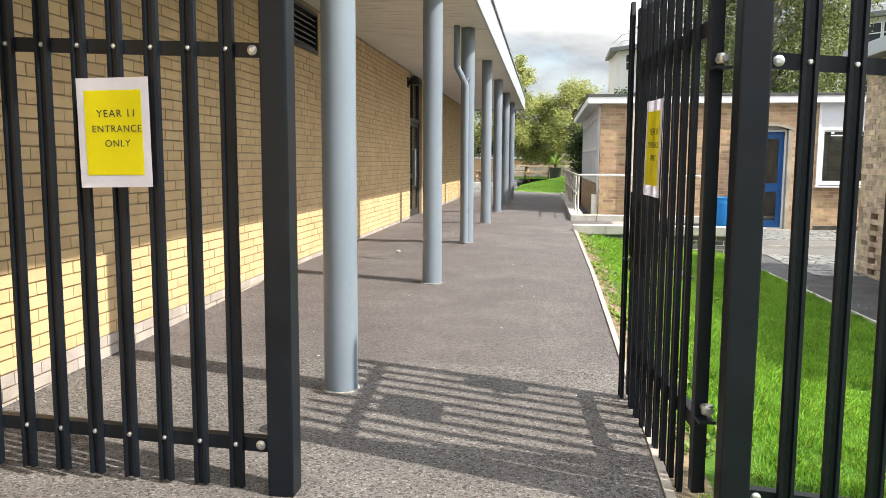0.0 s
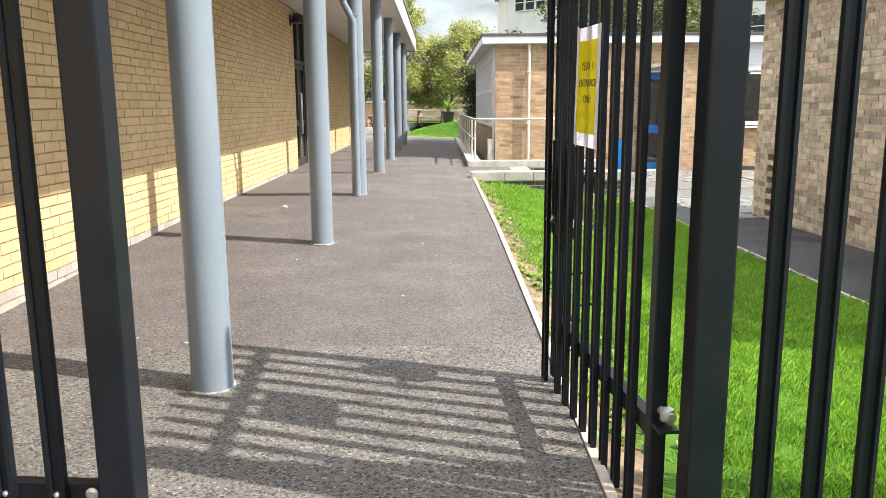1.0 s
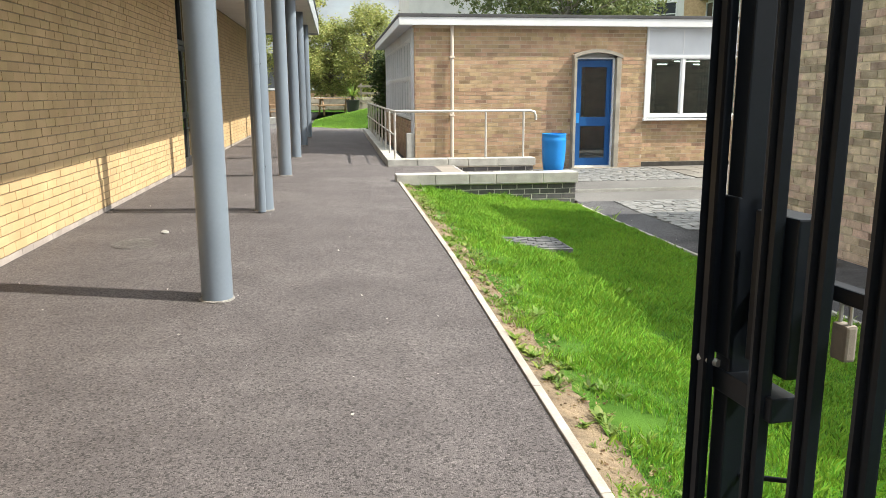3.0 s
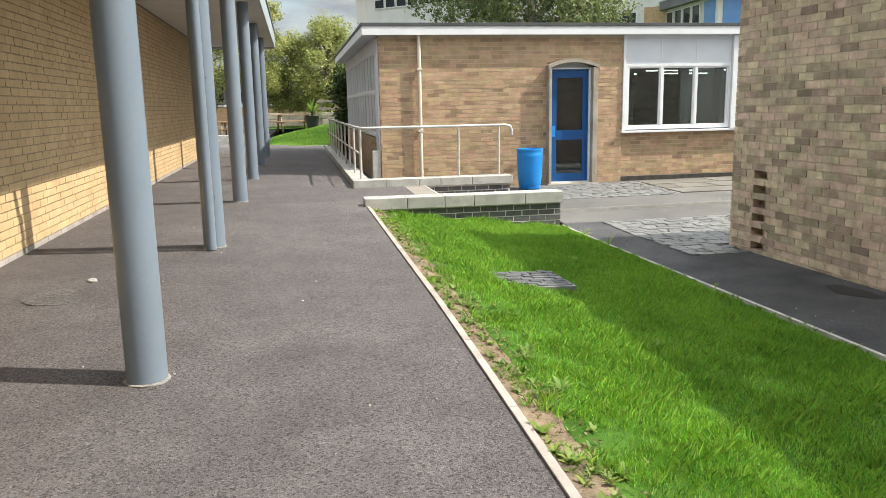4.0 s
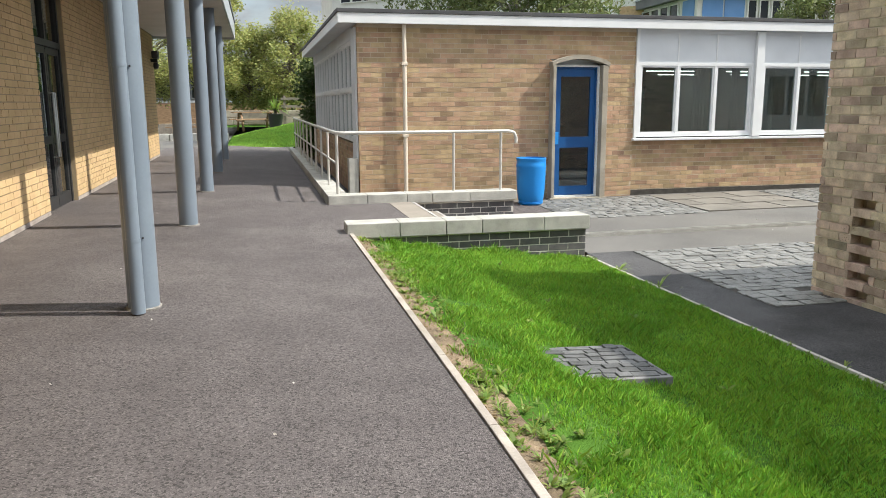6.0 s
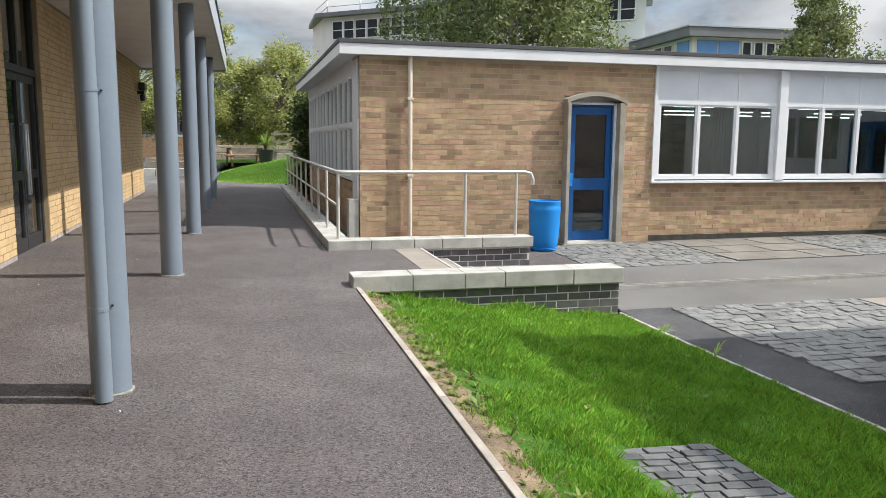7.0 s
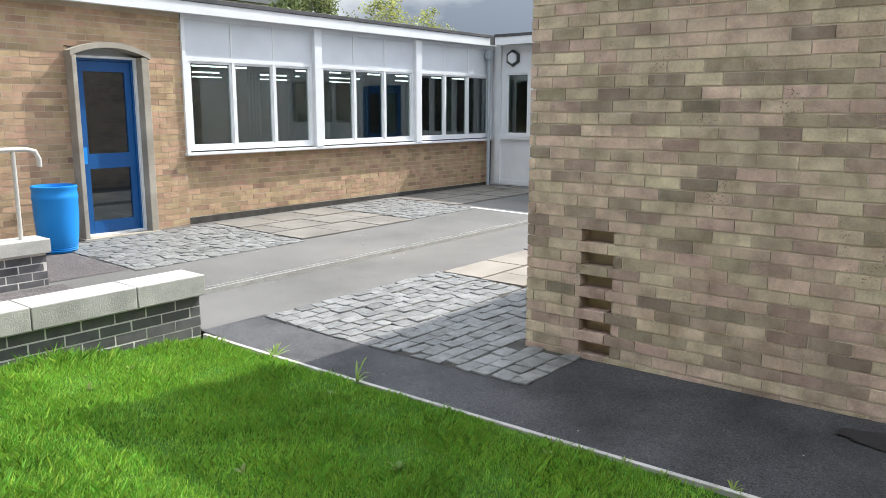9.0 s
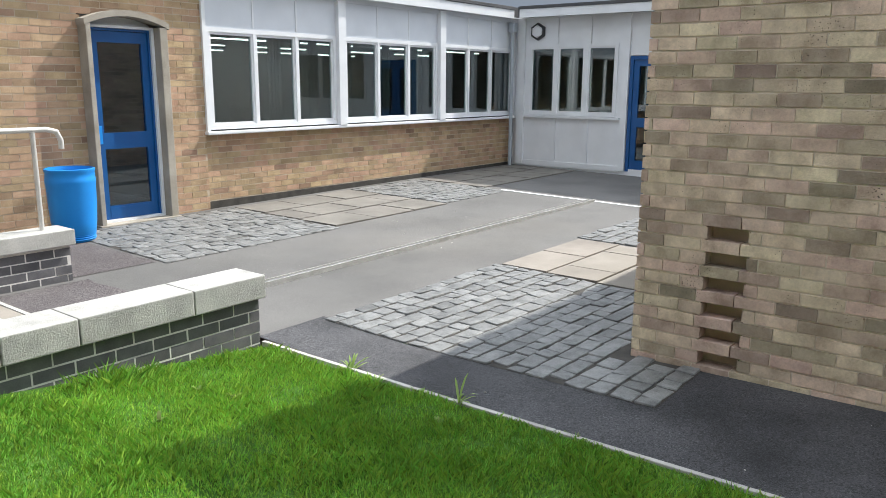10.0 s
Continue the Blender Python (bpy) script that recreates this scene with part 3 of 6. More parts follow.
door = thing("door_entrance", "dark aluminium glazed double door with a tall transom light", "door", kind="structure")
y0, y1, z0, z1 = DOOR
zb = 0.10
fr = slab_cells(bmesh.new(), y0, y1, zb - 0.05, z1, [(y0 + 0.06, y1 - 0.06, zb, 2.12), (y0 + 0.06, (y0 + y1) / 2 - 0.03, 2.2, z1 - 0.06), ((y0 + y1) / 2 + 0.03, y1 - 0.06, 2.2, z1 - 0.06)], lambda a, b, c, d: (WX - 0.14, WX - 0.06, a, b, c, d))
part("door_frame", fr, M["dark_frame"], door)
for a, b in ((y0 + 0.07, (y0 + y1) / 2 - 0.006), ((y0 + y1) / 2 + 0.006, y1 - 0.07)):
    leaf = part("door_leaf", slab_cells(bmesh.new(), a, b, zb + 0.01, 2.11, [(a + 0.07, b - 0.07, zb + 0.16, 0.92), (a + 0.07, b - 0.07, 1.02, 2.03)], lambda p, q, c, d: (WX - 0.125, WX - 0.075, p, q, c, d)), M["dark_frame"], door)
    g = part("door_pane", box(WX - 0.103, WX - 0.097, a + 0.07, b - 0.07, zb + 0.16, 2.03), M["glass"], leaf)
    hy = (b - 0.04) if a < (y0 + y1) / 2 - 0.3 else (a + 0.04)
    part("pull_handle", tube([(WX - 0.075, hy, 0.75), (WX - 0.02, hy, 0.75), (WX - 0.02, hy, 1.55), (WX - 0.075, hy, 1.55)], 0.014), M["galvanised"], leaf, "brushed steel pull handle")
part("transom_pane", box(WX - 0.103, WX - 0.097, y0 + 0.06, y1 - 0.06, 2.2, z1 - 0.06), M["glass"], door)
part("threshold", box(WX - 0.16, WX + 0.02, y0, y1, 0.04, 0.098, 0.005), M["alu"], door)
ebm = bmesh.new()
bm_box(ebm, WX - 5, WX - 0.31, 14.5, 19.5, 0.02, 0.06)
bm_box(ebm, WX - 5, WX - 0.31, 14.5, 19.5, 3.1, 3.2)
bm_box(ebm, WX - 5.1, WX - 5, 14.5, 19.5, 0.0, 3.2)
bm_box(ebm, WX - 5, WX - 0.31, 14.4, 14.5, 0.0, 3.2)
bm_box(ebm, WX - 5, WX - 0.31, 19.5, 19.6, 0.0, 3.2)
solid("entrance_hall", ebm, M["room_wall"], "dim grey entrance hall behind the glazed door", "room")

lamp = thing("wall_lamp", "black conical wall lamp on the yellow brick", "lamp")
part("lamp_plate", box(WX, WX + 0.03, 15.9, 16.04, 2.76, 2.96, 0.006), M["dark_frame"], lamp)
lb = lathe([(0.03, 0.16), (0.10, 0.12), (0.15, 0.0), (0.14, -0.01), (0.02, -0.005)], 20)
bmesh.ops.transform(lb, matrix=pose(WX + 0.15, 15.97, 2.82), verts=lb.verts)
part("lamp_shade", lb, M["dark_frame"], lamp)
cctv = thing("security_camera", "small black security camera on the wall end", "camera")
part("bracket", box(WX, WX + 0.16, 26.7, 26.76, 2.42, 2.5, 0.005), M["dark_frame"], cctv)
part("camera_body", box(WX + 0.05, WX + 0.2, 26.5, 26.85, 2.5, 2.68, 0.03), M["dark_frame"], cctv)
part("dome", box(WX + 0.06, WX + 0.18, 26.62, 26.78, 2.25, 2.42, 0.05), M["dark_frame"], cctv)

CX, CSTART, CEND, CZ = -0.64, 1.6, 27.7, 3.05
canopy = thing("canopy", "flat canopy with pale ribbed soffit and grey fascia", "canopy", kind="structure")
part("roof_deck", box(WX - 9, CX - 0.03, CSTART, CEND - 0.03, CZ + 0.09, CZ + 0.40), M["roof_felt"], canopy)
part("roof_deck", box(WX - 9, WX + 0.01, WY0, CSTART, CZ + 0.09, CZ + 0.40), M["roof_felt"], canopy)
part("fascia", box(CX - 0.03, CX, CSTART, CEND, CZ, CZ + 0.42, 0.004), M["fascia_grey"], canopy, "pale grey metal fascia")
part("fascia", box(WX - 9, CX - 0.03, CEND - 0.03, CEND, CZ, CZ + 0.42, 0.004), M["fascia_grey"], canopy, "pale grey metal fascia")
part("roof_edge", box(CX - 0.1, CX + 0.025, CSTART - 0.025, CEND + 0.025, CZ + 0.42, CZ + 0.46), M["clad_grey"], canopy, "dark roof edge trim")
sbm = bmesh.new()
y = CSTART
while y < CEND - 0.05:
    bm_box(sbm, WX + 0.002, CX - 0.03, y, min(y + 0.183, CEND - 0.03), CZ + 0.055, CZ + 0.085)
    y += 0.2
part("soffit_boards", sbm, M["soffit"], canopy, "pale ribbed soffit boards")

PX = -0.952
pillar_ys = [4.63, 7.97, 11.27, 14.68, 17.95, 21.3, 24.65]


def make_pillar(y, x=PX):
    zb = z_pave(x, y)
    p = thing("canopy_pillar", "round blue-grey painted steel pillar under the canopy", "pillar", "canopy pillars", pose(x, y, zb))
    part("shaft", lathe([(0.095, 0.0), (0.095, 1.2), (0.095, CZ + 0.05 - zb)], 40), M["pillar"], p)
    ring = lathe([(0.108, -0.01), (0.108, 0.002), (0.102, 0.005), (0.096, 0.006)], 40)
    for v in ring.verts:
        k = 1 + 0.10 * noise.noise(v.co * 40 + Vector((y, 0, 0)))
        v.co.x *= k
        v.co.y *= k
    part("base_grout", ring, M["grout"], p, "rough grey mortar ring at the foot")
    return p


for y in pillar_ys:
    make_pillar(y, -0.975 if y == 4.63 else PX)
dp = thing("rainwater_pipe", "grey rainwater downpipe clipped beside the pillar", "pipe")
py = 11.27
zb = z_pave(PX, py)
part("pipe", tube([(PX - 0.01, py - 0.165, zb), (PX - 0.01, py - 0.165, 2.30), (PX - 0.02, py - 0.175, 2.35), (PX - 0.12, py - 0.22, 2.55), (PX - 0.13, py - 0.23, 2.60), (PX - 0.13, py - 0.23, CZ + 0.06)], 0.042, 16), M["pillar"], dp)
for z in (zb + 0.45, 1.62, 2.4):
    part("pipe_clip", lathe([(0.0445, -0.009), (0.0445, 0.009)], 16), M["pillar"], dp).location = (PX - 0.01, py - 0.165, z)
    part("clip_bolt", tube([(PX + 0.035, py - 0.08, z), (PX + 0.038, py - 0.10, z)], 0.006, 8), M["dark_frame"], dp)

# ---- brown brick classroom block ----
FY, FX, FTOP = 18.355, 1.335, 2.60
RX = 13.0
DO = (4.48, 5.445, -0.3, 2.03)
cl = thing("wall_brown", "brown stock brick wall of the flat-roofed classroom block", "wall", kind="structure")
part("wall_core", slab_cells(bmesh.new(), FX + 0.008, 6.0, -0.4, FTOP, [(DO[0], DO[1], -0.2, DO[3] + 0.1)], lambda a, b, c, d: (a, b, FY + 0.008, FY + 0.28, c, d)), M["mortar_brown"], cl)
rects = course_rects(FX, 6.0, -0.30, FTOP - 0.02, [DO, (DO[0] + 0.05, DO[1] - 0.05, 2.0, 2.12)], seed=21)
bricks(cl, rects, (0, FY + 0.008, 0), (1, 0, 0), (0, -1, 0), (M["brown_object"], M["brown_island"]), lambda u, v: u < 4.4 and 0.2 < v < 2.2, proud=0.003)
# low wall under the windows, set back a little, with a dark damp course
sp = thing("wall_under_windows", "red-brown brick wall under the white windows", "wall", kind="structure")
part("wall_core", box(6.0, RX, FY + 0.06, FY + 0.28, -0.4, 0.76), M["mortar_brown"], sp)
rects = course_rects(6.0, RX, -0.07, 0.76, seed=22)
bricks(sp, rects, (0, FY + 0.06, 0), (1, 0, 0), (0, -1, 0), (M["brown_object"], M["brown_island"]), lambda u, v: u < 10 and v < 0.6, proud=0.003, limit=250)
part("damp_course", box(6.0, RX, FY + 0.035, FY + 0.07, -0.22, -0.085), M["joint"], sp, "dark damp course at the foot")

# west side: tall white windows over a brick sill wall
ws = thing("wall_west", "side wall of the classroom block with brick below tall white windows", "wall", kind="structure")
part("wall_core", slab_cells(bmesh.new(), FY + 0.28, 27.2, -0.4, FTOP, [(18.95, 27.0, 0.75, 2.45)], lambda a, b, c, d: (FX + 0.008, FX + 0.28, a, b, c, d)), M["mortar_brown"], ws)
rects = course_rects(FY, 27.2, -0.30, 0.74, seed=23) + course_rects(FY, 18.95, 0.75, FTOP - 0.02, seed=24)
bricks(ws, rects, (FX + 0.008, 0, 0), (0, 1, 0), (-1, 0, 0), (M["brown_object"], M["brown_island"]), proud=0.006)
part("fascia_board", box(FX - 0.02, FX + 0.008, 18.9, 27.1, 2.40, 2.6), M["white_board"], ws)


def window(name, label, u0, u1, v0, v1, frame_at, lights, bar=0.05, transom=None):
    """A window: frame, sub-frames and panes. frame_at(a, b, c, d, n0, n1): limits of a box at depth n0 to n1."""
    w = thing(name, label, "window", kind="structure")
    holes = [(p, q, v0 + bar, v1 - bar) for p, q in lights]
    if transom:
        holes = [(p, q, c, d) for p, q in lights for c, d in ((v0 + bar, transom - bar / 2), (transom + bar / 2, v1 - bar))]
    part("window_frame", slab_cells(bmesh.new(), u0, u1, v0, v1, holes, lambda a, b, c, d: frame_at(a, b, c, d, 0.0, 0.07)), M["white_paint"], w)
    for p, q, c, d in holes:
        sub = part("sash", slab_cells(bmesh.new(), p, q, c, d, [(p + 0.03, q - 0.03, c + 0.03, d - 0.03)], lambda a, b, e, f: frame_at(a, b, e, f, 0.015, 0.06)), M["white_paint"], w)
        pn = part("pane", box(*frame_at(p + 0.02, q - 0.02, c + 0.02, d - 0.02, 0.035, 0.041)), M["glass"], sub)
        pn.visible_shadow = False
    return w


west = lambda a, b, c, d, n0, n1: (FX + n0 - 0.01, FX + n1 - 0.01, a, b, c, d)
for i in range(4):
    a = 18.95 + i * 2.0
    window("window_west", "tall white-framed side window with paired lights", a, a + 1.94, 0.78, 2.42, west, [(a + 0.06, a + 0.64), (a + 0.69, a + 1.25), (a + 1.30, a + 1.88)], transom=1.62)
part("pier_panel", box(FX - 0.03, FX + 0.0, 18.42, 18.9, 0.28, 2.55), M["white_board"], ws, "white painted panel")
part("stone_pier", box(FX - 0.16, FX - 0.01, 18.38, 18.62, -0.1, 0.55, 0.008), M["concrete"], ws, "pale concrete pier stub")

# front windows: three bays of three lights, white panels above
front = lambda a, b, c, d, n0, n1: (a, b, FY + n0 - 0.02, FY + n1 - 0.02, c, d)
bays = [(6.05, 8.24), (8.40, 10.60), (10.76, 12.92)]
for a, b in bays:
    w3 = (b - a - 0.06) / 3
    window("window_front", "white-framed window of three lights with lit ceiling tubes inside", a, b, 0.82, 2.06, front, [(a + 0.05 + i * w3, a + 0.01 + (i + 1) * w3) for i in range(3)], bar=0.055)
pn = thing("window_panelling", "white boarded panels and mullions above the windows", "panelling", kind="structure")
part("panel_board", box(6.02, RX - 0.02, FY - 0.005, FY + 0.05, 2.06, FTOP), M["white_board"], pn)
for a, b in bays:
    for i in range(1, 3):
        part("cover_strip", box(a + (b - a) * i / 3 - 0.012, a + (b - a) * i / 3 + 0.012, FY - 0.016, FY - 0.007, 2.08, FTOP - 0.03), M["white_paint"], pn)
for x in (8.32, 10.68):
    part("mullion", box(x - 0.075, x + 0.075, FY - 0.08, FY + 0.05, 0.80, FTOP - 0.02, 0.006), M["white_paint"], pn)
part("end_post", box(6.0, 6.05, FY - 0.03, FY + 0.05, 0.80, FTOP - 0.01), M["white_paint"], pn)
part("end_post", box(12.92, RX, FY - 0.03, FY + 0.05, 0.80, FTOP - 0.01), M["white_paint"], pn)
part("window_sill", box(5.98, RX - 0.03, FY - 0.07, FY + 0.06, 0.76, 0.80, 0.008), M["white_paint"], pn)
part("top_rail", box(6.0, RX, FY - 0.03, FY - 0.006, FTOP - 0.07, FTOP), M["white_board"], pn)

# roof of the classroom block
roof = thing("roof_classroom", "flat roof with white fascia and dark felt edge", "roof", kind="structure")
part("roof_deck", box(1.07, 24, 18.23, 27.3, FTOP + 0.02, FTOP + 0.20), M["roof_felt"], roof)
part("soffit", box(1.07, 24, 18.23, 27.3, FTOP - 0.0, FTOP + 0.018), M["white_board"], roof)
part("fascia", box(1.04, RX - 0.28, 18.20, 18.23, FTOP - 0.01, FTOP + 0.14, 0.004), M["white_paint"], roof)
part("fascia", box(1.04, 1.07, 18.23, 27.3, FTOP - 0.01, FTOP + 0.14, 0.004), M["white_paint"], roof)
part("felt_edge", box(1.025, RX - 0.28, 18.185, 18.3, FTOP + 0.14, FTOP + 0.20, 0.008), M["roof_felt"], roof, "dark felt roof edge")
part("felt_edge", box(1.025, 1.24, 18.3, 27.31, FTOP + 0.14, FTOP + 0.20, 0.008), M["roof_felt"], roof, "dark felt roof edge")

# blue door in its stone surround
bd = thing("door_blue", "blue painted half-glazed door in a pale stone surround", "door", kind="structure")
DA, DB = 4.535, 5.345
part("surround_jamb", box(DA - 0.055, DA, FY - 0.16, FY + 0.2, -0.2, 2.0, 0.008), M["stone"], bd, "stone jamb")
part("surround_jamb", box(DB, DB + 0.095, FY - 0.16, FY + 0.2, -0.2, 2.0, 0.008), M["stone"], bd, "stone jamb")
ar = bmesh.new()
n = 14
for i in range(n):
    x0, x1 = DA - 0.07 + (DB - DA + 0.19) * i / n, DA - 0.07 + (DB - DA + 0.19) * (i + 1) / n
    h = [2.0 + 0.115 * (1 - ((x - (DA + DB) / 2 - 0.025) / ((DB - DA + 0.19) / 2)) ** 2) for x in (x0, x1)]
    vs = [ar.verts.new((x, yy, z)) for yy in (FY - 0.165, FY + 0.2) for x, z in ((x0, h[0] - 0.02), (x1, h[1] - 0.02), (x1, h[1] + 0.045), (x0, h[0] + 0.045))]
    for f in ((0, 1, 2, 3), (4, 7, 6, 5), (0, 4, 5, 1), (3, 2, 6, 7), (0, 3, 7, 4), (1, 5, 6, 2)):
        ar.faces.new([vs[k] for k in f])
bmesh.ops.remove_doubles(ar, verts=ar.verts, dist=0.0005)
part("arch", ar, M["stone"], bd, "shallow stone arch")
part("head_panel", box(DA, DB, FY + 0.06, FY + 0.1, 1.97, 2.11), M["white_board"], bd)
part("outer_frame", slab_cells(bmesh.new(), DA + 0.002, DB - 0.002, -0.16, 2.0, [(DA + 0.03, DB - 0.035, -0.135, 1.972)], lambda a, b, c, d: (a, b, FY - 0.035, FY + 0.08, c, d)), M["white_paint"], bd, "thin white outer frame")
part("door_frame", slab_cells(bmesh.new(), DA + 0.032, DB - 0.037, -0.133, 1.97, [(DA + 0.055, DB - 0.06, -0.3, 1.945)], lambda a, b, c, d: (a, b, FY + 0.0, FY + 0.078, c, d)), M["blue_door"], bd)
lf = part("door_leaf", slab_cells(bmesh.new(), DA + 0.057, DB - 0.062, -0.13, 1.94, [(DA + 0.15, DB - 0.14, 0.02, 0.66), (DA + 0.15, DB - 0.14, 0.84, 1.82)], lambda a, b, c, d: (a, b, FY + 0.02, FY + 0.065, c, d)), M["blue_door"], bd)
for c, d in ((0.02, 0.66), (0.84, 1.82)):
    part("pane", box(DA + 0.14, DB - 0.13, FY + 0.04, FY + 0.046, c - 0.01, d + 0.01), M["door_glass"], lf)
part("lock_plate", box(DA + 0.055, DA + 0.12, FY - 0.0, FY + 0.022, 0.72, 0.92, 0.004), M["blue_plastic"], lf, "blue lock box")
part("kick_rail", box(DA + 0.15, DB - 0.14, FY + 0.016, FY + 0.03, -0.1, 0.0), M["blue_door"], lf)
part("doorstep", box(DA - 0.08, DB + 0.12, FY - 0.18, FY + 0.2, -0.26, -0.16, 0.008), M["stone"], bd, "worn concrete doorstep")
rp = thing("wall_downpipe", "cream painted rainwater pipe down the brown brick wall", "pipe")
part("pipe", tube([(2.06, FY - 0.07, -0.1), (2.06, FY - 0.07, FTOP)], 0.034, 14), M["cream"], rp)
for z in (0.9, 2.0):
    part("pipe_clip", box(2.015, 2.105, FY - 0.11, FY, z - 0.02, z + 0.02, 0.004), M["cream"], rp)

# classroom seen through the glass
# added frame behind the door, standing in for the white wing's reflection
window("window_lobby", "added white window frame behind the blue door, standing in for a reflection", 4.0, 5.74, 0.75, 2.2, lambda a, b, c, d, n0, n1: (a, b, 21.4 + n0, 21.4 + n1, c, d), [(4.1, 4.75), (4.9, 5.62)], bar=0.09)
rm = bmesh.new()
bm_box(rm, 1.6, 22, 27.3, 27.5, -0.4, 2.6)
bm_box(rm, 5.75, 5.85, 18.7, 27.3, -0.4, 2.6)
bm_box(rm, 20.9, 21, 18.7, 27.3, -0.4, 2.6)
solid("classroom_walls", rm, M["room_wall"], "grey classroom walls seen through the windows", "wall")
solid("classroom_floor", box(1.6, 21, 18.64, 27.3, -0.3, -0.1), M["room_floor"], "dark classroom floor", "floor")
solid("ceiling", box(1.6, 21, 18.64, 27.3, 2.5, 2.58), M["room_wall"], "plain classroom ceiling", "ceiling")
for i in range(3):
    for j in range(5):
        lt = thing("strip_light", "lit fluorescent strip light under the classroom ceiling", "light", "strip lights", pose(6.9 + 2.3 * j + 0.7 * (i % 2), 21.9 + 2.2 * i, 2.14))
        part("batten", box(-0.75, 0.75, -0.04, 0.04, 0.04, 0.08), M["room_wall"], lt)
        part("tube", tube([(-0.72, 0, 0.02), (0.72, 0, 0.02)], 0.013, 8), M["tube"], lt)
for i, x in enumerate((6.25, 7.35, 8.1, 8.75, 9.7, 10.35, 11.1, 12.0, 12.7)):
    cb = bmesh.new()
    pts = [(x + 0.02 * k, FY + 0.42 + 0.025 * math.sin(k * 2.1)) for k in range(int(9 + 4 * (i % 2)))]
    for a, b in zip(pts, pts[1:]):
        q = [cb.verts.new((p[0], p[1], z)) for z in (0.85, 2.4) for p in (a, b)]
        cb.faces.new((q[0], q[1], q[3], q[2])).smooth = True
    bmesh.ops.remove_doubles(cb, verts=cb.verts, dist=0.0005)
    tagged(finish("curtain", cb, M["curtain"]), "grey curtain drawn back inside the window", "curtain", "curtains").modifiers.new("thick", "SOLIDIFY").thickness = 0.006

# white wing that closes the courtyard
wing = thing("wall_white_wing", "white boarded wing with windows and a blue door", "wall", kind="structure")
HW = [(16.20, 18.02, 0.84, 2.12), (14.75, 15.98, -0.06, 1.90), (12.2, 14.5, 0.98, 2.12)]
part("wall_core", slab_cells(bmesh.new(), 2.0, 18.355, -0.3, 2.62, HW, lambda a, b, c, d: (RX, RX + 0.2, a, b, c, d)), M["white_paint"], wing)
part("corner_post", box(RX - 0.05, RX + 0.0, 15.98, 16.10, -0.1, 2.6), M["white_paint"], wing)
part("corner_post", box(RX - 0.05, RX + 0.0, 18.10, 18.25, -0.1, 2.6), M["white_paint"], wing)
part("wing_sill", box(RX - 0.06, RX - 0.002, 16.12, 18.1, 0.79, 0.83), M["white_paint"], wing)
part("base_board", box(RX - 0.03, RX - 0.002, 16.1, 18.1, -0.12, -0.02), M["white_paint"], wing)
for y in (16.75, 17.42):
    part("cover_strip", box(RX - 0.03, RX - 0.002, y - 0.02, y + 0.02, -0.02, 0.79), M["white_paint"], wing)
    part("cover_strip", box(RX - 0.03, RX - 0.002, y - 0.02, y + 0.02, 2.12, 2.58), M["white_paint"], wing)
wingw = lambda a, b, c, d, n0, n1: (RX - 0.02 + n0, RX - 0.02 + n1, a, b, c, d)
window("window_wing", "white-framed window of three lights in the wing", 16.20, 18.02, 0.84, 2.12, wingw, [(16.25, 16.78), (16.86, 17.39), (17.47, 17.97)])
window("window_wing", "white-framed window in the shaded wing", 12.2, 14.5, 0.98, 2.12, wingw, [(12.25, 13.0), (13.05, 13.75), (13.8, 14.45)])
wd = thing("door_wing", "blue painted glazed double door in the white wing", "door", kind="structure")
part("door_frame", slab_cells(bmesh.new(), 14.76, 15.97, -0.1, 1.89, [(14.82, 15.91, -0.2, 1.83)], lambda a, b, c, d: (RX - 0.01, RX + 0.08, a, b, c, d)), M["blue_door"], wd)
for a, b in ((14.825, 15.36), (15.37, 15.905)):
    lf = part("door_leaf", slab_cells(bmesh.new(), a, b, -0.08, 1.82, [(a + 0.1, b - 0.1, 0.1, 0.68), (a + 0.1, b - 0.1, 0.84, 1.72)], lambda p, q, c, d: (RX + 0.01, RX + 0.06, p, q, c, d)), M["blue_door"], wd)
    part("pane", box(RX + 0.03, RX + 0.036, a + 0.09, b - 0.09, 0.1, 1.72), M["door_glass"], lf)
wr = thing("roof_wing", "flat roof edge of the white wing", "roof", kind="structure")
part("roof_deck", box(RX - 0.25, 24, 2.0, 18.14, FTOP + 0.03, FTOP + 0.2), M["roof_felt"], wr)
part("fascia", box(RX - 0.28, RX - 0.25, 2.0, 18.09, FTOP + 0.0, FTOP + 0.15, 0.004), M["white_paint"], wr)
part("felt_edge", box(RX - 0.295, RX - 0.1, 2.0, 18.09, FTOP + 0.15, FTOP + 0.205, 0.006), M["roof_felt"], wr)
wp = thing("corner_downpipe", "grey downpipe in the corner of the courtyard", "pipe")
part("pipe", tube([(RX - 0.22, FY - 0.09, -0.15), (RX - 0.22, FY - 0.09, 2.5)], 0.035, 12), M["fascia_grey"], wp)
part("hopper", box(RX - 0.29, RX - 0.15, FY - 0.16, FY - 0.03, 2.35, 2.52, 0.02), M["fascia_grey"], wp)
bl = thing("bulkhead_lamp", "hexagonal black-rimmed bulkhead lamp on the white wing", "lamp")
for nm, r, x, mt in (("rim", 0.16, 0.05, "dark_frame"), ("cover", 0.12, 0.065, "white_paint")):
    hb = lathe([(r, 0), (r, x), (r * 0.85, x + 0.015)], 6)
    bmesh.ops.transform(hb, matrix=pose(RX - 0.0, 17.83, 2.36, 0, -90, 0), verts=hb.verts)
    part(nm, hb, M[mt], bl)
wm = bmesh.new()
bm_box(wm, 21, 21.2, 2, 18.6, -0.4, 2.6)
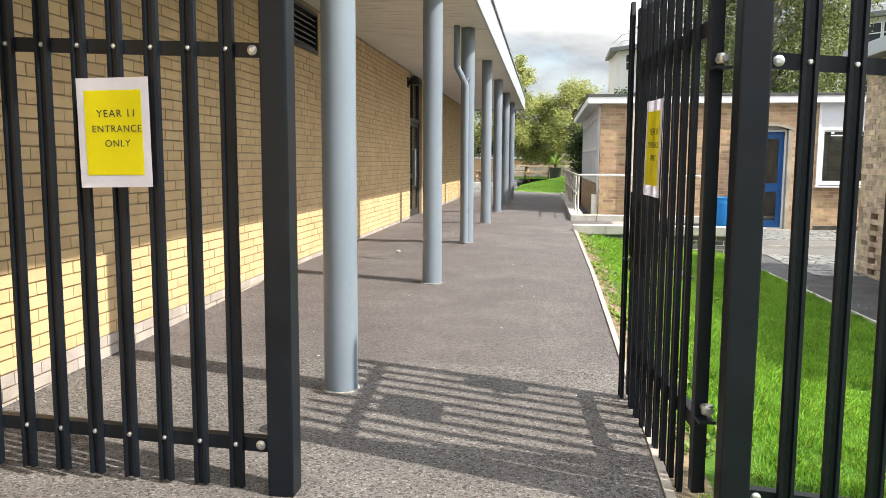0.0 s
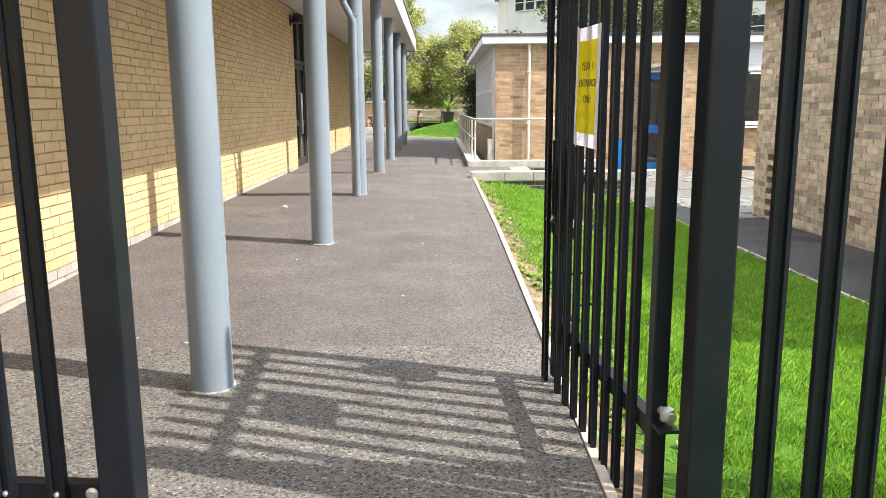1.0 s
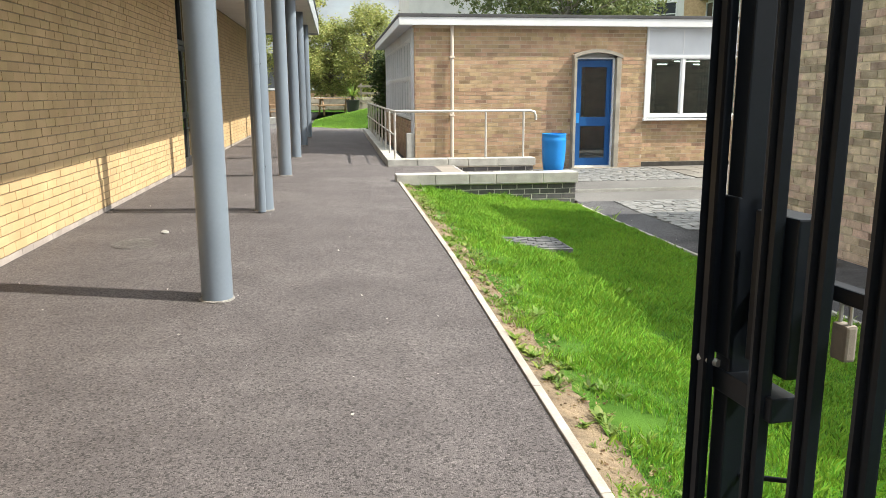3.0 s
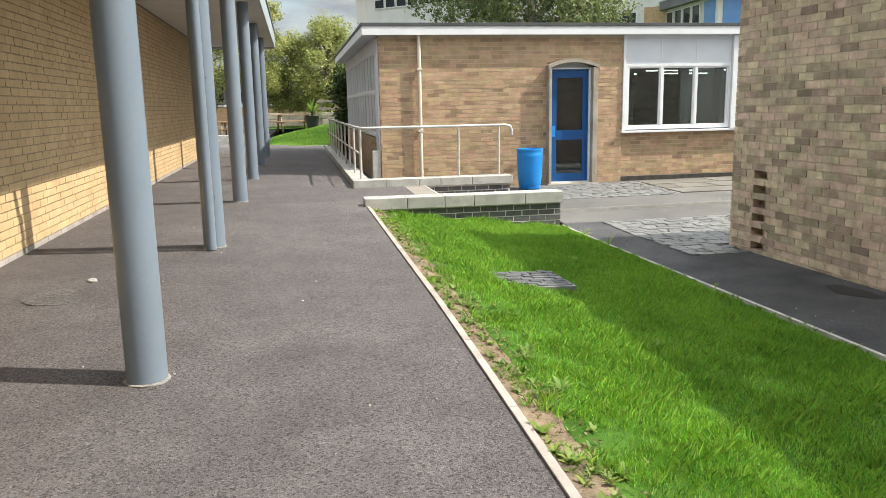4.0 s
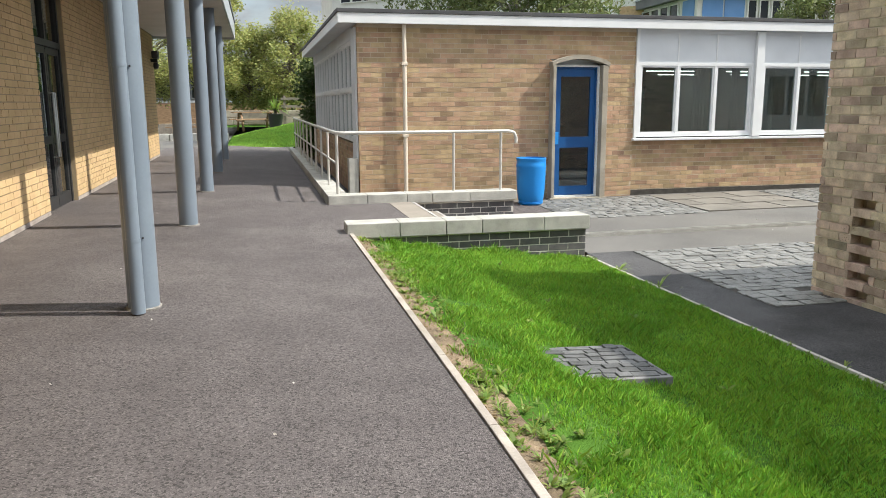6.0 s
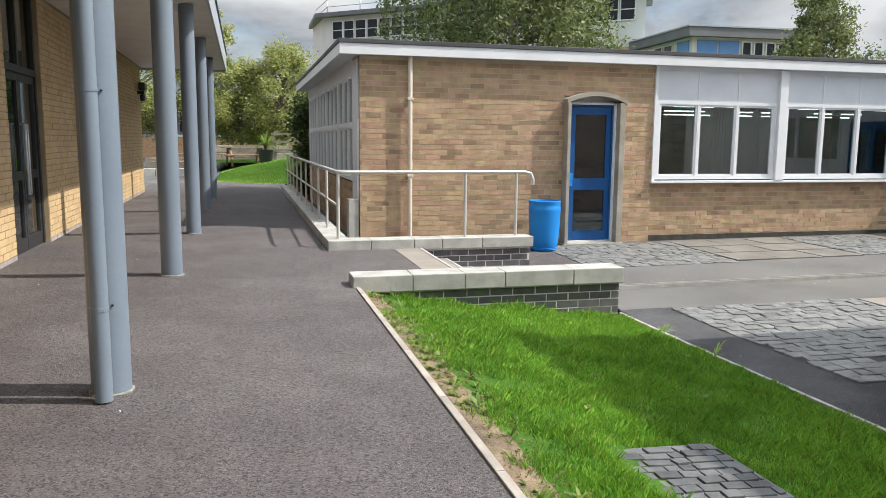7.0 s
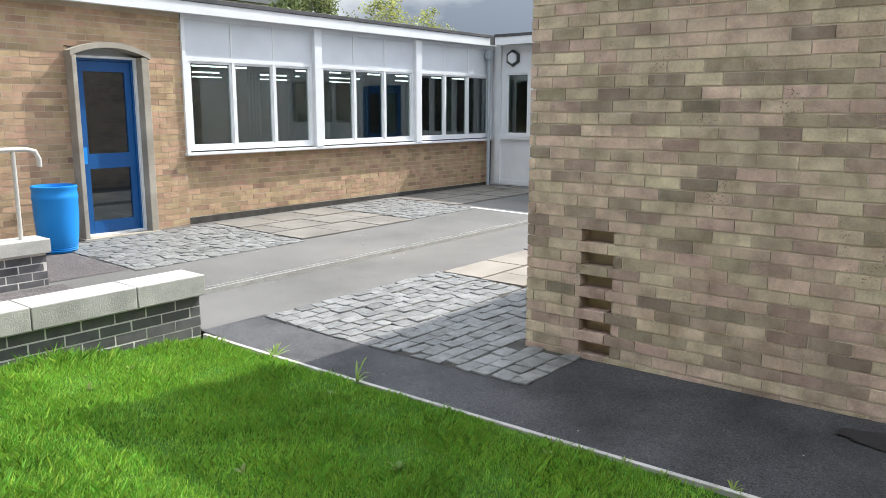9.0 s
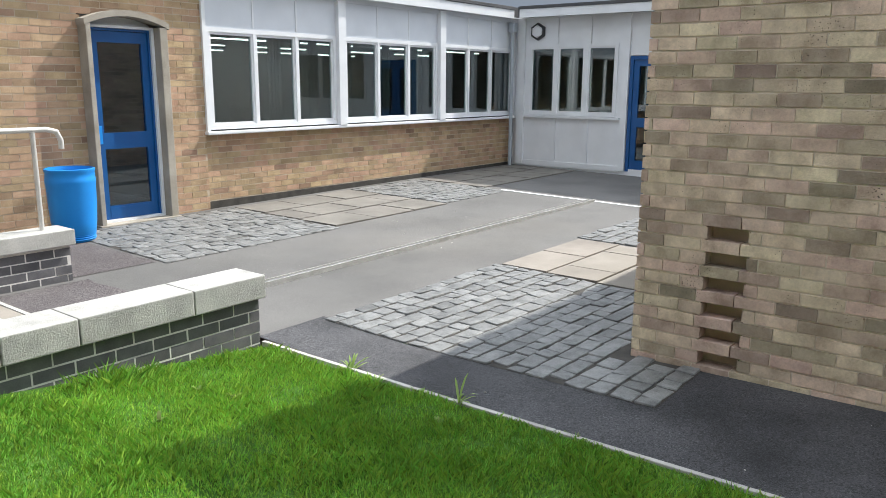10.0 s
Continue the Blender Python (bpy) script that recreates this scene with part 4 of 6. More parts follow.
bm_box(wm, RX + 0.3, 21, 1.8, 2.0, -0.4, 2.6)
solid("wing_room_walls", wm, M["room_wall"], "grey room walls inside the wing", "wall")
solid("wing_floor", box(RX + 0.2, 21, 2, 18.3, -0.3, -0.1), M["room_floor"], "dark floor inside the wing", "floor")

# ---- brown brick building beside the side path ----
BX, BY, BTOP = 4.53, 12.00, 2.68
BSOUTH = 5.0
sb = thing("wall_side_building", "weathered brown brick wall with a toothed broken patch", "wall", kind="structure")
part("wall_core", slab_cells(bmesh.new(), BSOUTH, BY - 0.012, -0.6, BTOP, [(11.345, 11.595, -0.22, 0.66)], lambda a, b, c, d: (BX + 0.0045, BX + 0.13, a, b, c, d)), M["mortar_stock"], sb)
part("wall_core", box(BX + 0.13, BX + 6, BSOUTH, BY - 0.012, -0.6, BTOP), M["mortar_stock"], sb)
VB = -0.43
rects = [r for r in course_rects(BSOUTH, BY, VB, BTOP - 0.02, seed=31)]
tooth_rows = [VB + 0.075 * k for k in (3, 5, 7, 9, 11, 13)]
keep = []
for a, b, c, d in rects:
    if any(abs(c - t) < 0.01 for t in tooth_rows) and a < 11.585 and b > 11.355:
        for p, q in ((a, min(b, 11.355)), (max(a, 11.585), b)):
            if q - p > 0.03:
                keep.append((p, q, c, d))
    else:
        keep.append((a, b, c, d))
bricks(sb, keep, (BX + 0.012, 0, 0), (0, 1, 0), (-1, 0, 0), (M["stock_object"], M["stock_island"]), lambda u, v: u > 9.9 and v < 1.45, proud=0.015, depth=0.10)
rects = course_rects(BX, BX + 6, VB, BTOP - 0.02, seed=32)
bricks(sb, rects, (0, BY - 0.012, 0), (1, 0, 0), (0, 1, 0), (M["stock_object"], M["stock_island"]), proud=0.015)
br = thing("roof_side_building", "flat roof with projecting grey fascia", "roof", kind="structure")
part("roof_deck", box(BX - 0.28, BX + 6.2, BSOUTH - 0.15, BY + 0.07, BTOP + 0.02, BTOP + 0.15), M["roof_felt"], br)
part("soffit", box(BX - 0.28, BX + 6.2, BSOUTH - 0.15, BY + 0.07, BTOP, BTOP + 0.018), M["clad_grey"], br)
part("fascia", box(BX - 0.31, BX - 0.28, BSOUTH - 0.15, BY + 0.10, BTOP - 0.02, BTOP + 0.16, 0.004), M["fascia_grey"], br)
part("fascia", box(BX - 0.28, BX + 6.2, BY + 0.07, BY + 0.10, BTOP - 0.02, BTOP + 0.16, 0.004), M["fascia_grey"], br)

# ---- low walls, steps and railing ----
def cope_run(parent, x0, x1, y0, y1, z0, z1, cuts, along="x"):
    lo, hi = (x0, x1) if along == "x" else (y0, y1)
    marks = [lo, *cuts, hi]
    for a, b in zip(marks, marks[1:]):
        lim = (a + 0.003, b - 0.003, y0, y1) if along == "x" else (x0, x1, a + 0.003, b - 0.003)
        part("cope_stone", box(*lim, z0, z1, 0.008), M["concrete"], parent)


wb = thing("low_wall_lawn", "low dark brick wall with pale concrete coping by the lawn", "wall", kind="structure")
part("wall_core", box(0.70, 3.24, 14.00, 14.20, -0.5, 0.048), M["mortar_pale"], wb)
cope_run(wb, 0.625, 3.27, 13.95, 14.25, 0.05, 0.20, [1.17, 1.66, 2.05, 2.74])
rects = course_rects(0.70, 3.24, -0.405, 0.046, seed=41, perp=0.010)
bricks(wb, rects, (0, 14.00, 0), (1, 0, 0), (0, -1, 0), (M["blue_object"], M["blue_island"]), lambda u, v: True, proud=0.002)
bricks(wb, course_rects(14.00, 14.20, -0.405, 0.046, seed=42, perp=0.010), (3.24, 0, 0), (0, 1, 0), (1, 0, 0), (M["blue_object"], M["blue_island"]), lambda u, v: True, proud=0.002)
bricks(wb, course_rects(1.9, 3.24, -0.405, 0.046, seed=43, perp=0.010), (0, 14.20, 0), (1, 0, 0), (0, 1, 0), (M["blue_object"], M["blue_island"]), proud=0.002)

wa = thing("low_wall_ramp", "low dark brick wall with pale coping that carries the railing", "wall", kind="structure")
part("wall_core", box(0.72, 3.21, 16.37, 16.57, -0.5, 0.083), M["mortar_pale"], wa)
cope_run(wa, 0.655, 3.245, 16.32, 16.62, 0.085, 0.215, [1.17, 1.70, 2.05, 2.57])
rects = course_rects(0.72, 3.21, -0.38, 0.081, seed=44, perp=0.010)
bricks(wa, rects, (0, 16.37, 0), (1, 0, 0), (0, -1, 0), (M["blue_object"], M["blue_island"]), lambda u, v: True, proud=0.002)
bricks(wa, course_rects(16.37, 16.57, -0.38, 0.081, seed=45, perp=0.010), (3.21, 0, 0), (0, 1, 0), (1, 0, 0), (M["blue_object"], M["blue_island"]), lambda u, v: True, proud=0.002)
cope_run(wa, 0.655, 0.925, 16.626, 28.2, 0.085, 0.215, [17.5 + 0.9 * i for i in range(12)], "y")
part("wall_core", box(0.745, 0.905, 16.57, 28.2, -0.5, 0.083), M["mortar_pale"], wa)

landing = thing("landing", "tarmac landing between the low walls with a pale edge slab", "landing", kind="structure")
part("landing_slab", box(KERB_X, 1.45, 14.25, 16.32, -0.4, 0.099), M["tarmac"], landing)
part("edge_slab", box(1.45, 1.80, 14.255, 16.315, -0.4, 0.104, 0.006), M["flag"], landing, "buff paving slab at the top step")
for i, (a, b, z) in enumerate(((1.80, 2.12, -0.03), (2.12, 2.44, -0.14))):
    part("step", box(a, b, 14.255, 16.315, -0.4, z, 0.006), M["flag"], landing, "buff concrete step")
for a, z in ((1.755, 0.108), (2.075, -0.026), (2.395, -0.136)):
    part("nosing", box(a, a + 0.03, 14.28, 16.29, z - 0.01, z + 0.002), M["concrete"], landing, "pale step nosing strip")
lower = solid("lower_pit", sheet([0.935, 1.31], steps_between(16.63, 28.2, 4), lambda x, y: -0.1), M["tarmac_dark"], "narrow dark strip between railing wall and building", "pavement")

rail = thing("ramp_railing", "galvanised tubular handrail with posts on the low wall", "railing")
part("handrail", tube([(0.795, 28.0, 1.02), (0.795, 16.62, 1.02), (0.815, 16.50, 1.02), (0.915, 16.47, 1.02), (3.16, 16.47, 1.02), (3.24, 16.47, 1.0), (3.27, 16.47, 0.93), (3.27, 16.47, 0.86)], 0.022, 12), M["rail_paint"], rail)
for x in (2.38, 3.05):
    part("post", tube([(x, 16.47, 0.2), (x, 16.47, 1.01)], 0.019, 10), M["rail_paint"], rail)
part("post", tube([(0.805, 16.55, 0.2), (0.805, 16.55, 1.02)], 0.022, 10), M["rail_paint"], rail)
for i in range(1, 10):
    part("post", tube([(0.795, 16.55 + 1.2 * i, 0.2), (0.795, 16.55 + 1.2 * i, 1.01)], 0.019, 10), M["rail_paint"], rail)
part("lower_rail", tube([(0.795, 28.0, 0.62), (0.795, 16.55, 0.62)], 0.016, 10), M["rail_paint"], rail)

# ---- paving ----
def setts(name, label, x0, x1, y0, y1, skip, seed):
    rnd = random.Random(seed)
    t = thing(name, label, "paving", kind="structure")
    part("bedding", sheet(steps_between(x0, x1, 6), steps_between(y0, y1, 6), lambda x, y: z_yard(x, y) + 0.003, lambda x, y: not skip(x, y)), M["joint"], t)
    v, k = y0, 0
    while v < y1 - 0.05:
        h = rnd.uniform(0.12, 0.15)
        u = x0 - rnd.random() * 0.12
        while u < x1:
            w = rnd.choice((0.12, 0.15, 0.18, 0.2, 0.23))
            a, b = max(u, x0), min(u + w, x1)
            cx, cy = (a + b) / 2, v + h / 2
            if b - a > 0.06 and not skip(cx, cy):
                ob = new("sett", rnd.choice(SETTS))
                z = z_yard(cx, cy) + 0.004 + rnd.uniform(-0.004, 0.004)
                ob.matrix_world = Matrix.LocRotScale((cx, cy, z), Euler((rnd.uniform(-0.025, 0.025), rnd.uniform(-0.025, 0.025), rnd.uniform(-0.06, 0.06))), (b - a - 0.009, h - 0.009 - rnd.random() * 0.008, 0.075))
                ob.parent = t
                k += 1
            u += w
        v += h
    return t


SETTS = []
for k in range(8):
    rs = random.Random(140 + k)
    sbm2 = bmesh.new()
    bm_box(sbm2, -0.5, 0.5, -0.5, 0.5, -0.9, 0.12)
    for v in sbm2.verts:
        v.co.x += rs.uniform(-0.06, 0.03) * (1 if v.co.x > 0 else -1)
        v.co.y += rs.uniform(-0.08, 0.04) * (1 if v.co.y > 0 else -1)
        v.co.z += rs.uniform(-0.06, 0.06) if v.co.z > 0 else 0.0
    top = [e for e in sbm2.edges if all(v.co.z > 0 for v in e.verts)]
    bmesh.ops.bevel(sbm2, geom=top, offset=0.055, segments=2, affect="EDGES", profile=0.6)
    for f in sbm2.faces:
        f.smooth = True
    sm_ = bpy.data.meshes.new("sett")
    sbm2.to_mesh(sm_)
    sbm2.free()
    sm_.materials.append(M["sett"])
    SETTS.append(sm_)
setts("sett_paving_corner", "grey granite setts laid at the building corner", 3.84, 6.02, 11.55, 14.00, lambda x, y: x > 4.49 and y < 12.03, 51)
setts("sett_paving_door", "grey granite setts in front of the blue door", 4.05, 6.25, 16.30, 18.25, lambda x, y: y > 18.25, 52)
setts("sett_paving_windows", "grey granite setts under the windows", 8.4, 9.95, 16.45, 18.25, lambda x, y: False, 53)
setts("sett_paving_east", "grey granite setts beside the buff flags", 7.6, 9.4, 12.9, 14.0, lambda x, y: False, 54)


def flags(name, label, x0, x1, y0, y1, w, d, seed, mat="flag_grey"):
    t = thing(name, label, "paving", kind="structure")
    rnd = random.Random(seed)
    part("bedding", sheet(steps_between(x0, x1, 4), steps_between(y0, y1, 4), lambda x, y: z_yard(x, y) + 0.004), M["joint"], t)
    v, row = y0, 0
    while v < y1 - 0.1:
        u = x0 - (w / 2 if row % 2 else 0)
        while u < x1 - 0.05:
            a, b = max(u, x0), min(u + w, x1)
            c, e = v, min(v + d, y1)
            if b - a > 0.1:
                z = z_yard((a + b) / 2, (c + e) / 2)
                part("flagstone", box(a + 0.0035, b - 0.0035, c + 0.0035, e - 0.0035, z - 0.05, z + 0.012 + rnd.uniform(-0.002, 0.002), 0.004), M[mat], t)
            u += w
        v += d
        row += 1


flags("flag_paving_corner", "buff stone flags between areas of setts", 6.05, 7.55, 12.5, 13.98, 0.75, 0.5, 61, "flag")
flags("flag_paving_windows", "worn grey-buff flags under the windows", 6.28, 8.37, 16.40, 18.25, 0.7, 0.62, 62)
flags("flag_paving_far", "worn grey-buff flags by the white wing", 9.98, 12.9, 16.9, 18.25, 0.7, 0.68, 63)

def patch(x0, x1, y0, y1, seed):
    """Ragged-edged tarmac repair laid on the yard."""
    rnd = random.Random(seed)
    b = sheet(steps_between(x0, x1, 8), steps_between(y0, y1, 10), lambda x, y: z_yard(x, y) + 0.004)
    for v in b.verts:
        if min(abs(v.co.x - x0), abs(v.co.x - x1)) < 1e-4:
            v.co.x += rnd.uniform(-0.03, 0.03)
    return b


solid("tarmac_repair", patch(3.27, 4.02, 16.43, 18.1, 3), M["tarmac"], "darker tarmac repair beside the blue bin", "repair")
solid("tarmac_repair", patch(2.46, 3.30, 14.38, 16.30, 4), M["tarmac"], "darker tarmac repair at the foot of the steps", "repair")
wet = bmesh.new()
hub = wet.verts.new((0, 0, 0.003))
rim = [wet.verts.new(((0.10 + 0.03 * math.sin(3 * a) + 0.02 * math.sin(7 * a + 1)) * math.cos(a), (0.44 + 0.07 * math.sin(2 * a + 1) + 0.03 * math.sin(9 * a)) * math.sin(a), 0.003)) for a in (k * math.tau / 40 for k in range(40))]
for p, q in zip(rim, rim[1:] + rim[:1]):
    wet.faces.new((hub, p, q))
bmesh.ops.transform(wet, matrix=pose(4.29, 9.55, z_side(9.55), 0.69, 0, 12), verts=wet.verts)
solid("damp_patch", wet, M["damp"], "dark damp stain on the black side path", "stain")

drain = thing("channel_drain", "long narrow metal channel drain across the courtyard", "drain")
for yy in (15.00, 15.075):
    part("drain_edge", box(3.35, 9.95, yy + 0.005, yy + 0.015, z_yard(6, 15) - 0.06, z_yard(6, 15) + 0.012), M["concrete"], drain)
part("drain_grate", box(3.35, 9.95, 15.022, 15.073, z_yard(6, 15) - 0.06, z_yard(6, 15) + 0.003), M["iron"], drain)
for o in drain.children:
    o.rotation_euler = (0, -0.005, 0)
ln = sheet(steps_between(9.95, 10.03, 1), steps_between(13.3, 16.6, 8), lambda x, y: z_yard(x, y) + 0.005)
solid("painted_line", ln, M["white_paint"], "worn white line painted on the courtyard", "line")

mh = thing("manhole_cover", "grey inset manhole cover filled with stone pieces in the lawn", "manhole cover", m=pose(1.62, 10.15, z_lawn(1.62, 10.15) + 0.012, -1, 2, 0))
part("cover_tray", box(-0.30, 0.30, -0.31, 0.31, -0.08, 0.008, 0.004), M["iron"], mh)
rnd = random.Random(7)
for j in range(8):
    a, b = -0.285, -0.285 + j * 0.0715
    while a < 0.27:
        w = min(rnd.uniform(0.07, 0.16), 0.285 - a)
        sp = box(-w / 2 + 0.005, w / 2 - 0.005, -0.031, 0.031, 0.0, 0.014 + rnd.random() * 0.009, 0.003)
        bmesh.ops.transform(sp, matrix=pose(a + w / 2, b + 0.036, 0, rnd.uniform(-3, 3), rnd.uniform(-3, 3), rnd.uniform(-6, 6)), verts=sp.verts)
        part("infill_stone", sp, M["sett_dark"], mh)
        a += w
for x, y, r in ((-1.82, 9.75, 0.24),):
    cv = lathe([(r, 0.0), (r, 0.0015), (r - 0.02, 0.002)], 36)
    cv2 = tagged(finish("inspection_cover", cv, M["tarmac_coarse"]), "round worn inspection cover flush with the tarmac", "cover")
    cv2.matrix_world = pose(x, y, z_pave(x, y))
st = bmesh.new()
bmesh.ops.create_icosphere(st, subdivisions=2, radius=0.035)
for v in st.verts:
    v.co *= 1 + 0.35 * noise.noise(v.co * 30)
    v.co.z *= 0.5
stone = tagged(finish("stone", st, M["concrete"]), "small pale loose stone on the tarmac", "stone")
stone.location = (-1.72, 10.17, z_pave(-1.72, 10.17) + 0.012)

r = np.random.default_rng(95)
fx = np.concatenate((-2.4 + 2.9 * r.random(70), 3.4 + 1.0 * r.random(25), 3.6 + 6.0 * r.random(60)))
fy = np.concatenate((4.5 + 12.0 * r.random(70), 6.5 + 6.0 * r.random(25), 14.5 + 3.0 * r.random(60)))
fz = np.array([z_pave(a, b) if a < 1 else z_yard(a, b) for a, b in zip(fx, fy)]) + 0.007
v, f = leaf_cloud(np.stack((fx, fy, fz, np.full(len(fx), 0.002)), 1), 150, 0.009, 96, 0.0, 0.1)
tagged(raw("litter_flecks", v, f, M["flecks"], None, "stuff"), "scattered pale leaf and paper flecks on the tarmac", "litter")

# ---- blue bin ----
bn = thing("litter_bin", "bright blue plastic barrel used as a litter bin", "bin", m=pose(4.0, 17.85, z_yard(4.0, 17.85)))
part("barrel", lathe([(0.17, 0.0), (0.185, 0.01), (0.19, 0.06), (0.20, 0.08), (0.215, 0.2), (0.228, 0.4), (0.232, 0.58), (0.236, 0.6), (0.236, 0.635), (0.232, 0.65), (0.229, 0.7), (0.236, 0.715), (0.236, 0.74), (0.222, 0.745), (0.215, 0.70), (0.20, 0.3), (0.18, 0.04)], 40), M["blue_plastic"], bn)
for z in (0.03, 0.05, 0.07):
    part("foot_ring", lathe([(0.186, z - 0.007), (0.198, z), (0.186, z + 0.007)], 40), M["blue_plastic"], bn)

# ---- palisade fence and gate ----
GY = 3.32


def pale_mesh(h):
    """A rolled W-section palisade pale with a splayed, notched head."""
    prof = [(-0.030, 0.012), (-0.027, -0.004), (-0.014, -0.006), (-0.009, 0.006), (0.009, 0.006), (0.014, -0.006), (0.027, -0.004), (0.030, 0.012)]
    bm = bmesh.new()
    cols = []
    for z, k in ((0.0, 1.0), (h - 0.07, 1.0), (h, 0.45)):
        cols.append([bm.verts.new((x * k, y, z)) for x, y in prof] + [bm.verts.new((x * k, y + 0.004, z)) for x, y in prof[::-1]])
    m = len(cols[0])
    for q, w in zip(cols, cols[1:]):
        for i in range(m):
            bm.faces.new((q[i], q[(i + 1) % m], w[(i + 1) % m], w[i]))
    bm.faces.new(cols[0][::-1])
    bm.faces.new(cols[-1])
    return bm


def bolt(parent, x, y, z, r=0.011):
    b = lathe([(r, 0), (r, 0.004), (r * 0.5, 0.009)], 10)
    bmesh.ops.transform(b, matrix=pose(x, y, z, 90, 0, 0), verts=b.verts)
    part("bolt", b, M["galvanised"], parent)


def fence_panel(name, label, xs, x0, x1, xr, zlow, zhigh, fall, big):
    """Upright pales on two rails that follow the ground: heights at xr, falling along x."""
    f = thing(name, label, "fence")
    at = lambda z, x: z - fall * (x - xr)
    for z in (zlow, zhigh):
        for d0, d1, e0, e1 in ((0.016, 0.026, -0.028, 0.028), (0.026, 0.06, 0.022, 0.028)):
            b = box(x0, x1, GY + d0, GY + d1, z + e0, z + e1)
            for v in b.verts:
                v.co.z -= fall * (v.co.x - xr)
            part("fence_rail", b, M["black_steel"], f)
        bolt(f, big, GY + 0.016, at(z, big), 0.02)
    first = None
    for x in xs:
        if first is None:
            first = o = part("pale", pale_mesh(2.15), M["black_steel"], f)
        else:
            o = new("pale", first.data)
        o.parent, o.location = f, (x, GY, at(zlow, x) - 0.18)
        for z in (zlow, zhigh):
            bolt(f, x, GY + 0.004, at(z, x))
    return f


fence_panel("palisade_fence", "black steel palisade fence panel beside the yellow wall", [-1.054 - 0.1513 * i for i in range(11)], WX + 0.02, -0.90, -1.054, 0.152, 1.702, 0.037, -0.955)
fence_panel("palisade_fence", "black steel palisade fence panel along the lawn", [1.05 + 0.153 * i for i in range(23)], 0.92, BX - 0.02, 1.05, 0.046, 1.629, 0.072, 0.949)
for x, nm in ((-0.852, "gate post beside the yellow wall"), (0.858, "gate post that carries the gate")):
    gp = thing("gate_post", "black square steel " + nm, "post", "gate posts")
    part("post_tube", box(x - 0.052, x + 0.052, GY - 0.052, GY + 0.052, z_path(GY) - 0.2, 2.35, 0.007), M["black_steel"], gp)
    part("post_cap", box(x - 0.056, x + 0.056, GY - 0.056, GY + 0.056, 2.35, 2.365, 0.004), M["black_steel"], gp)

gate = thing("palisade_gate", "black steel palisade gate standing open", "gate", m=pose(0.755, 3.40, z_path(3.5), 0, 0, 95.4))
W = 1.28
part("hinge_stile", box(0.0, 0.05, -0.025, 0.025, 0.06, 2.10, 0.004), M["black_steel"], gate)
part("lock_stile", box(W - 0.05, W, -0.025, 0.025, 0.06, 2.10, 0.004), M["black_steel"], gate)
for z in (0.33, 1.80):
    part("gate_rail", box(0.05, W - 0.05, -0.02, 0.02, z - 0.03, z + 0.03, 0.003), M["black_steel"], gate)
for i in range(8):
    p = part("pale", pale_mesh(2.14), M["black_steel"], gate) if i == 0 else new("pale", p.data)
    p.parent, p.location = gate, (0.165 + i * 0.137, 0.034, 0.0)
    p.rotation_euler, p.scale = (0, 0, math.pi), (0.82, 1, 1)
part("end_pale", pale_mesh(2.14), M["black_steel"], gate).location = (W + 0.015, 0.04, 0.0)
lk = part("lock_case", box(W - 0.21, W - 0.08, -0.055, 0.012, 0.83, 1.14, 0.004), M["black_steel"], gate)
part("latch_plate", box(W - 0.05, W + 0.012, -0.05, 0.03, 0.82, 1.16, 0.003), M["black_steel"], lk)
part("slide_bolt", box(W - 0.34, W + 0.0, -0.085, -0.055, 0.99, 1.02, 0.004), M["black_steel"], lk)
part("bolt_tab", box(W - 0.38, W - 0.33, -0.09, -0.06, 0.955, 1.045, 0.006), M["black_steel"], lk)
pk = part("padlock", box(W - 0.27, W - 0.23, -0.085, -0.06, 0.88, 0.95, 0.006), M["flag"], lk, "small brass padlock")
part("shackle", tube([(W - 0.262, -0.072, 0.95), (W - 0.262, -0.072, 0.985), (W - 0.238, -0.072, 0.985), (W - 0.238, -0.072, 0.95)], 0.004, 6), M["galvanised"], lk)
part("lock_foot", box(W - 0.2, W + 0.01, -0.03, 0.03, 0.74, 0.79, 0.003), M["black_steel"], lk)
part("keep_pin", tube([(W - 0.02, 0.03, 0.80), (W + 0.03, 0.045, 0.80)], 0.009, 8), M["galvanised"], lk, "bright steel keep pin")
db = part("drop_bolt", tube([(W - 0.12, -0.05, 0.08), (W - 0.12, -0.05, 0.42), (W - 0.12, -0.13, 0.43)], 0.009, 8), M["black_steel"], gate)
part("drop_bolt_guide", box(W - 0.16, W - 0.08, -0.07, -0.02, 0.36, 0.372), M["black_steel"], gate)
part("stay_rod", tube([(W - 0.05, -0.02, 0.55), (W - 0.15, -0.08, 0.58)], 0.006, 8), M["black_steel"], gate)
for z in (0.40, 1.68):
    hg = part("hinge", tube([(0.025, 0.0, z), (-0.02, -0.01, z), (-0.065, -0.015, z)], 0.013, 10), M["galvanised"], gate, "galvanised gate hinge")
    ey = lathe([(0.019, -0.018), (0.021, -0.014), (0.021, 0.014), (0.019, 0.018)], 14)
    bmesh.ops.transform(ey, matrix=pose(-0.035, -0.01, z), verts=ey.verts)
    part("hinge_eye", ey, M["galvanised"], hg)
    part("hinge_plate", box(-0.085, -0.02, -0.03, 0.03, z - 0.04, z - 0.03), M["black_steel"], hg)


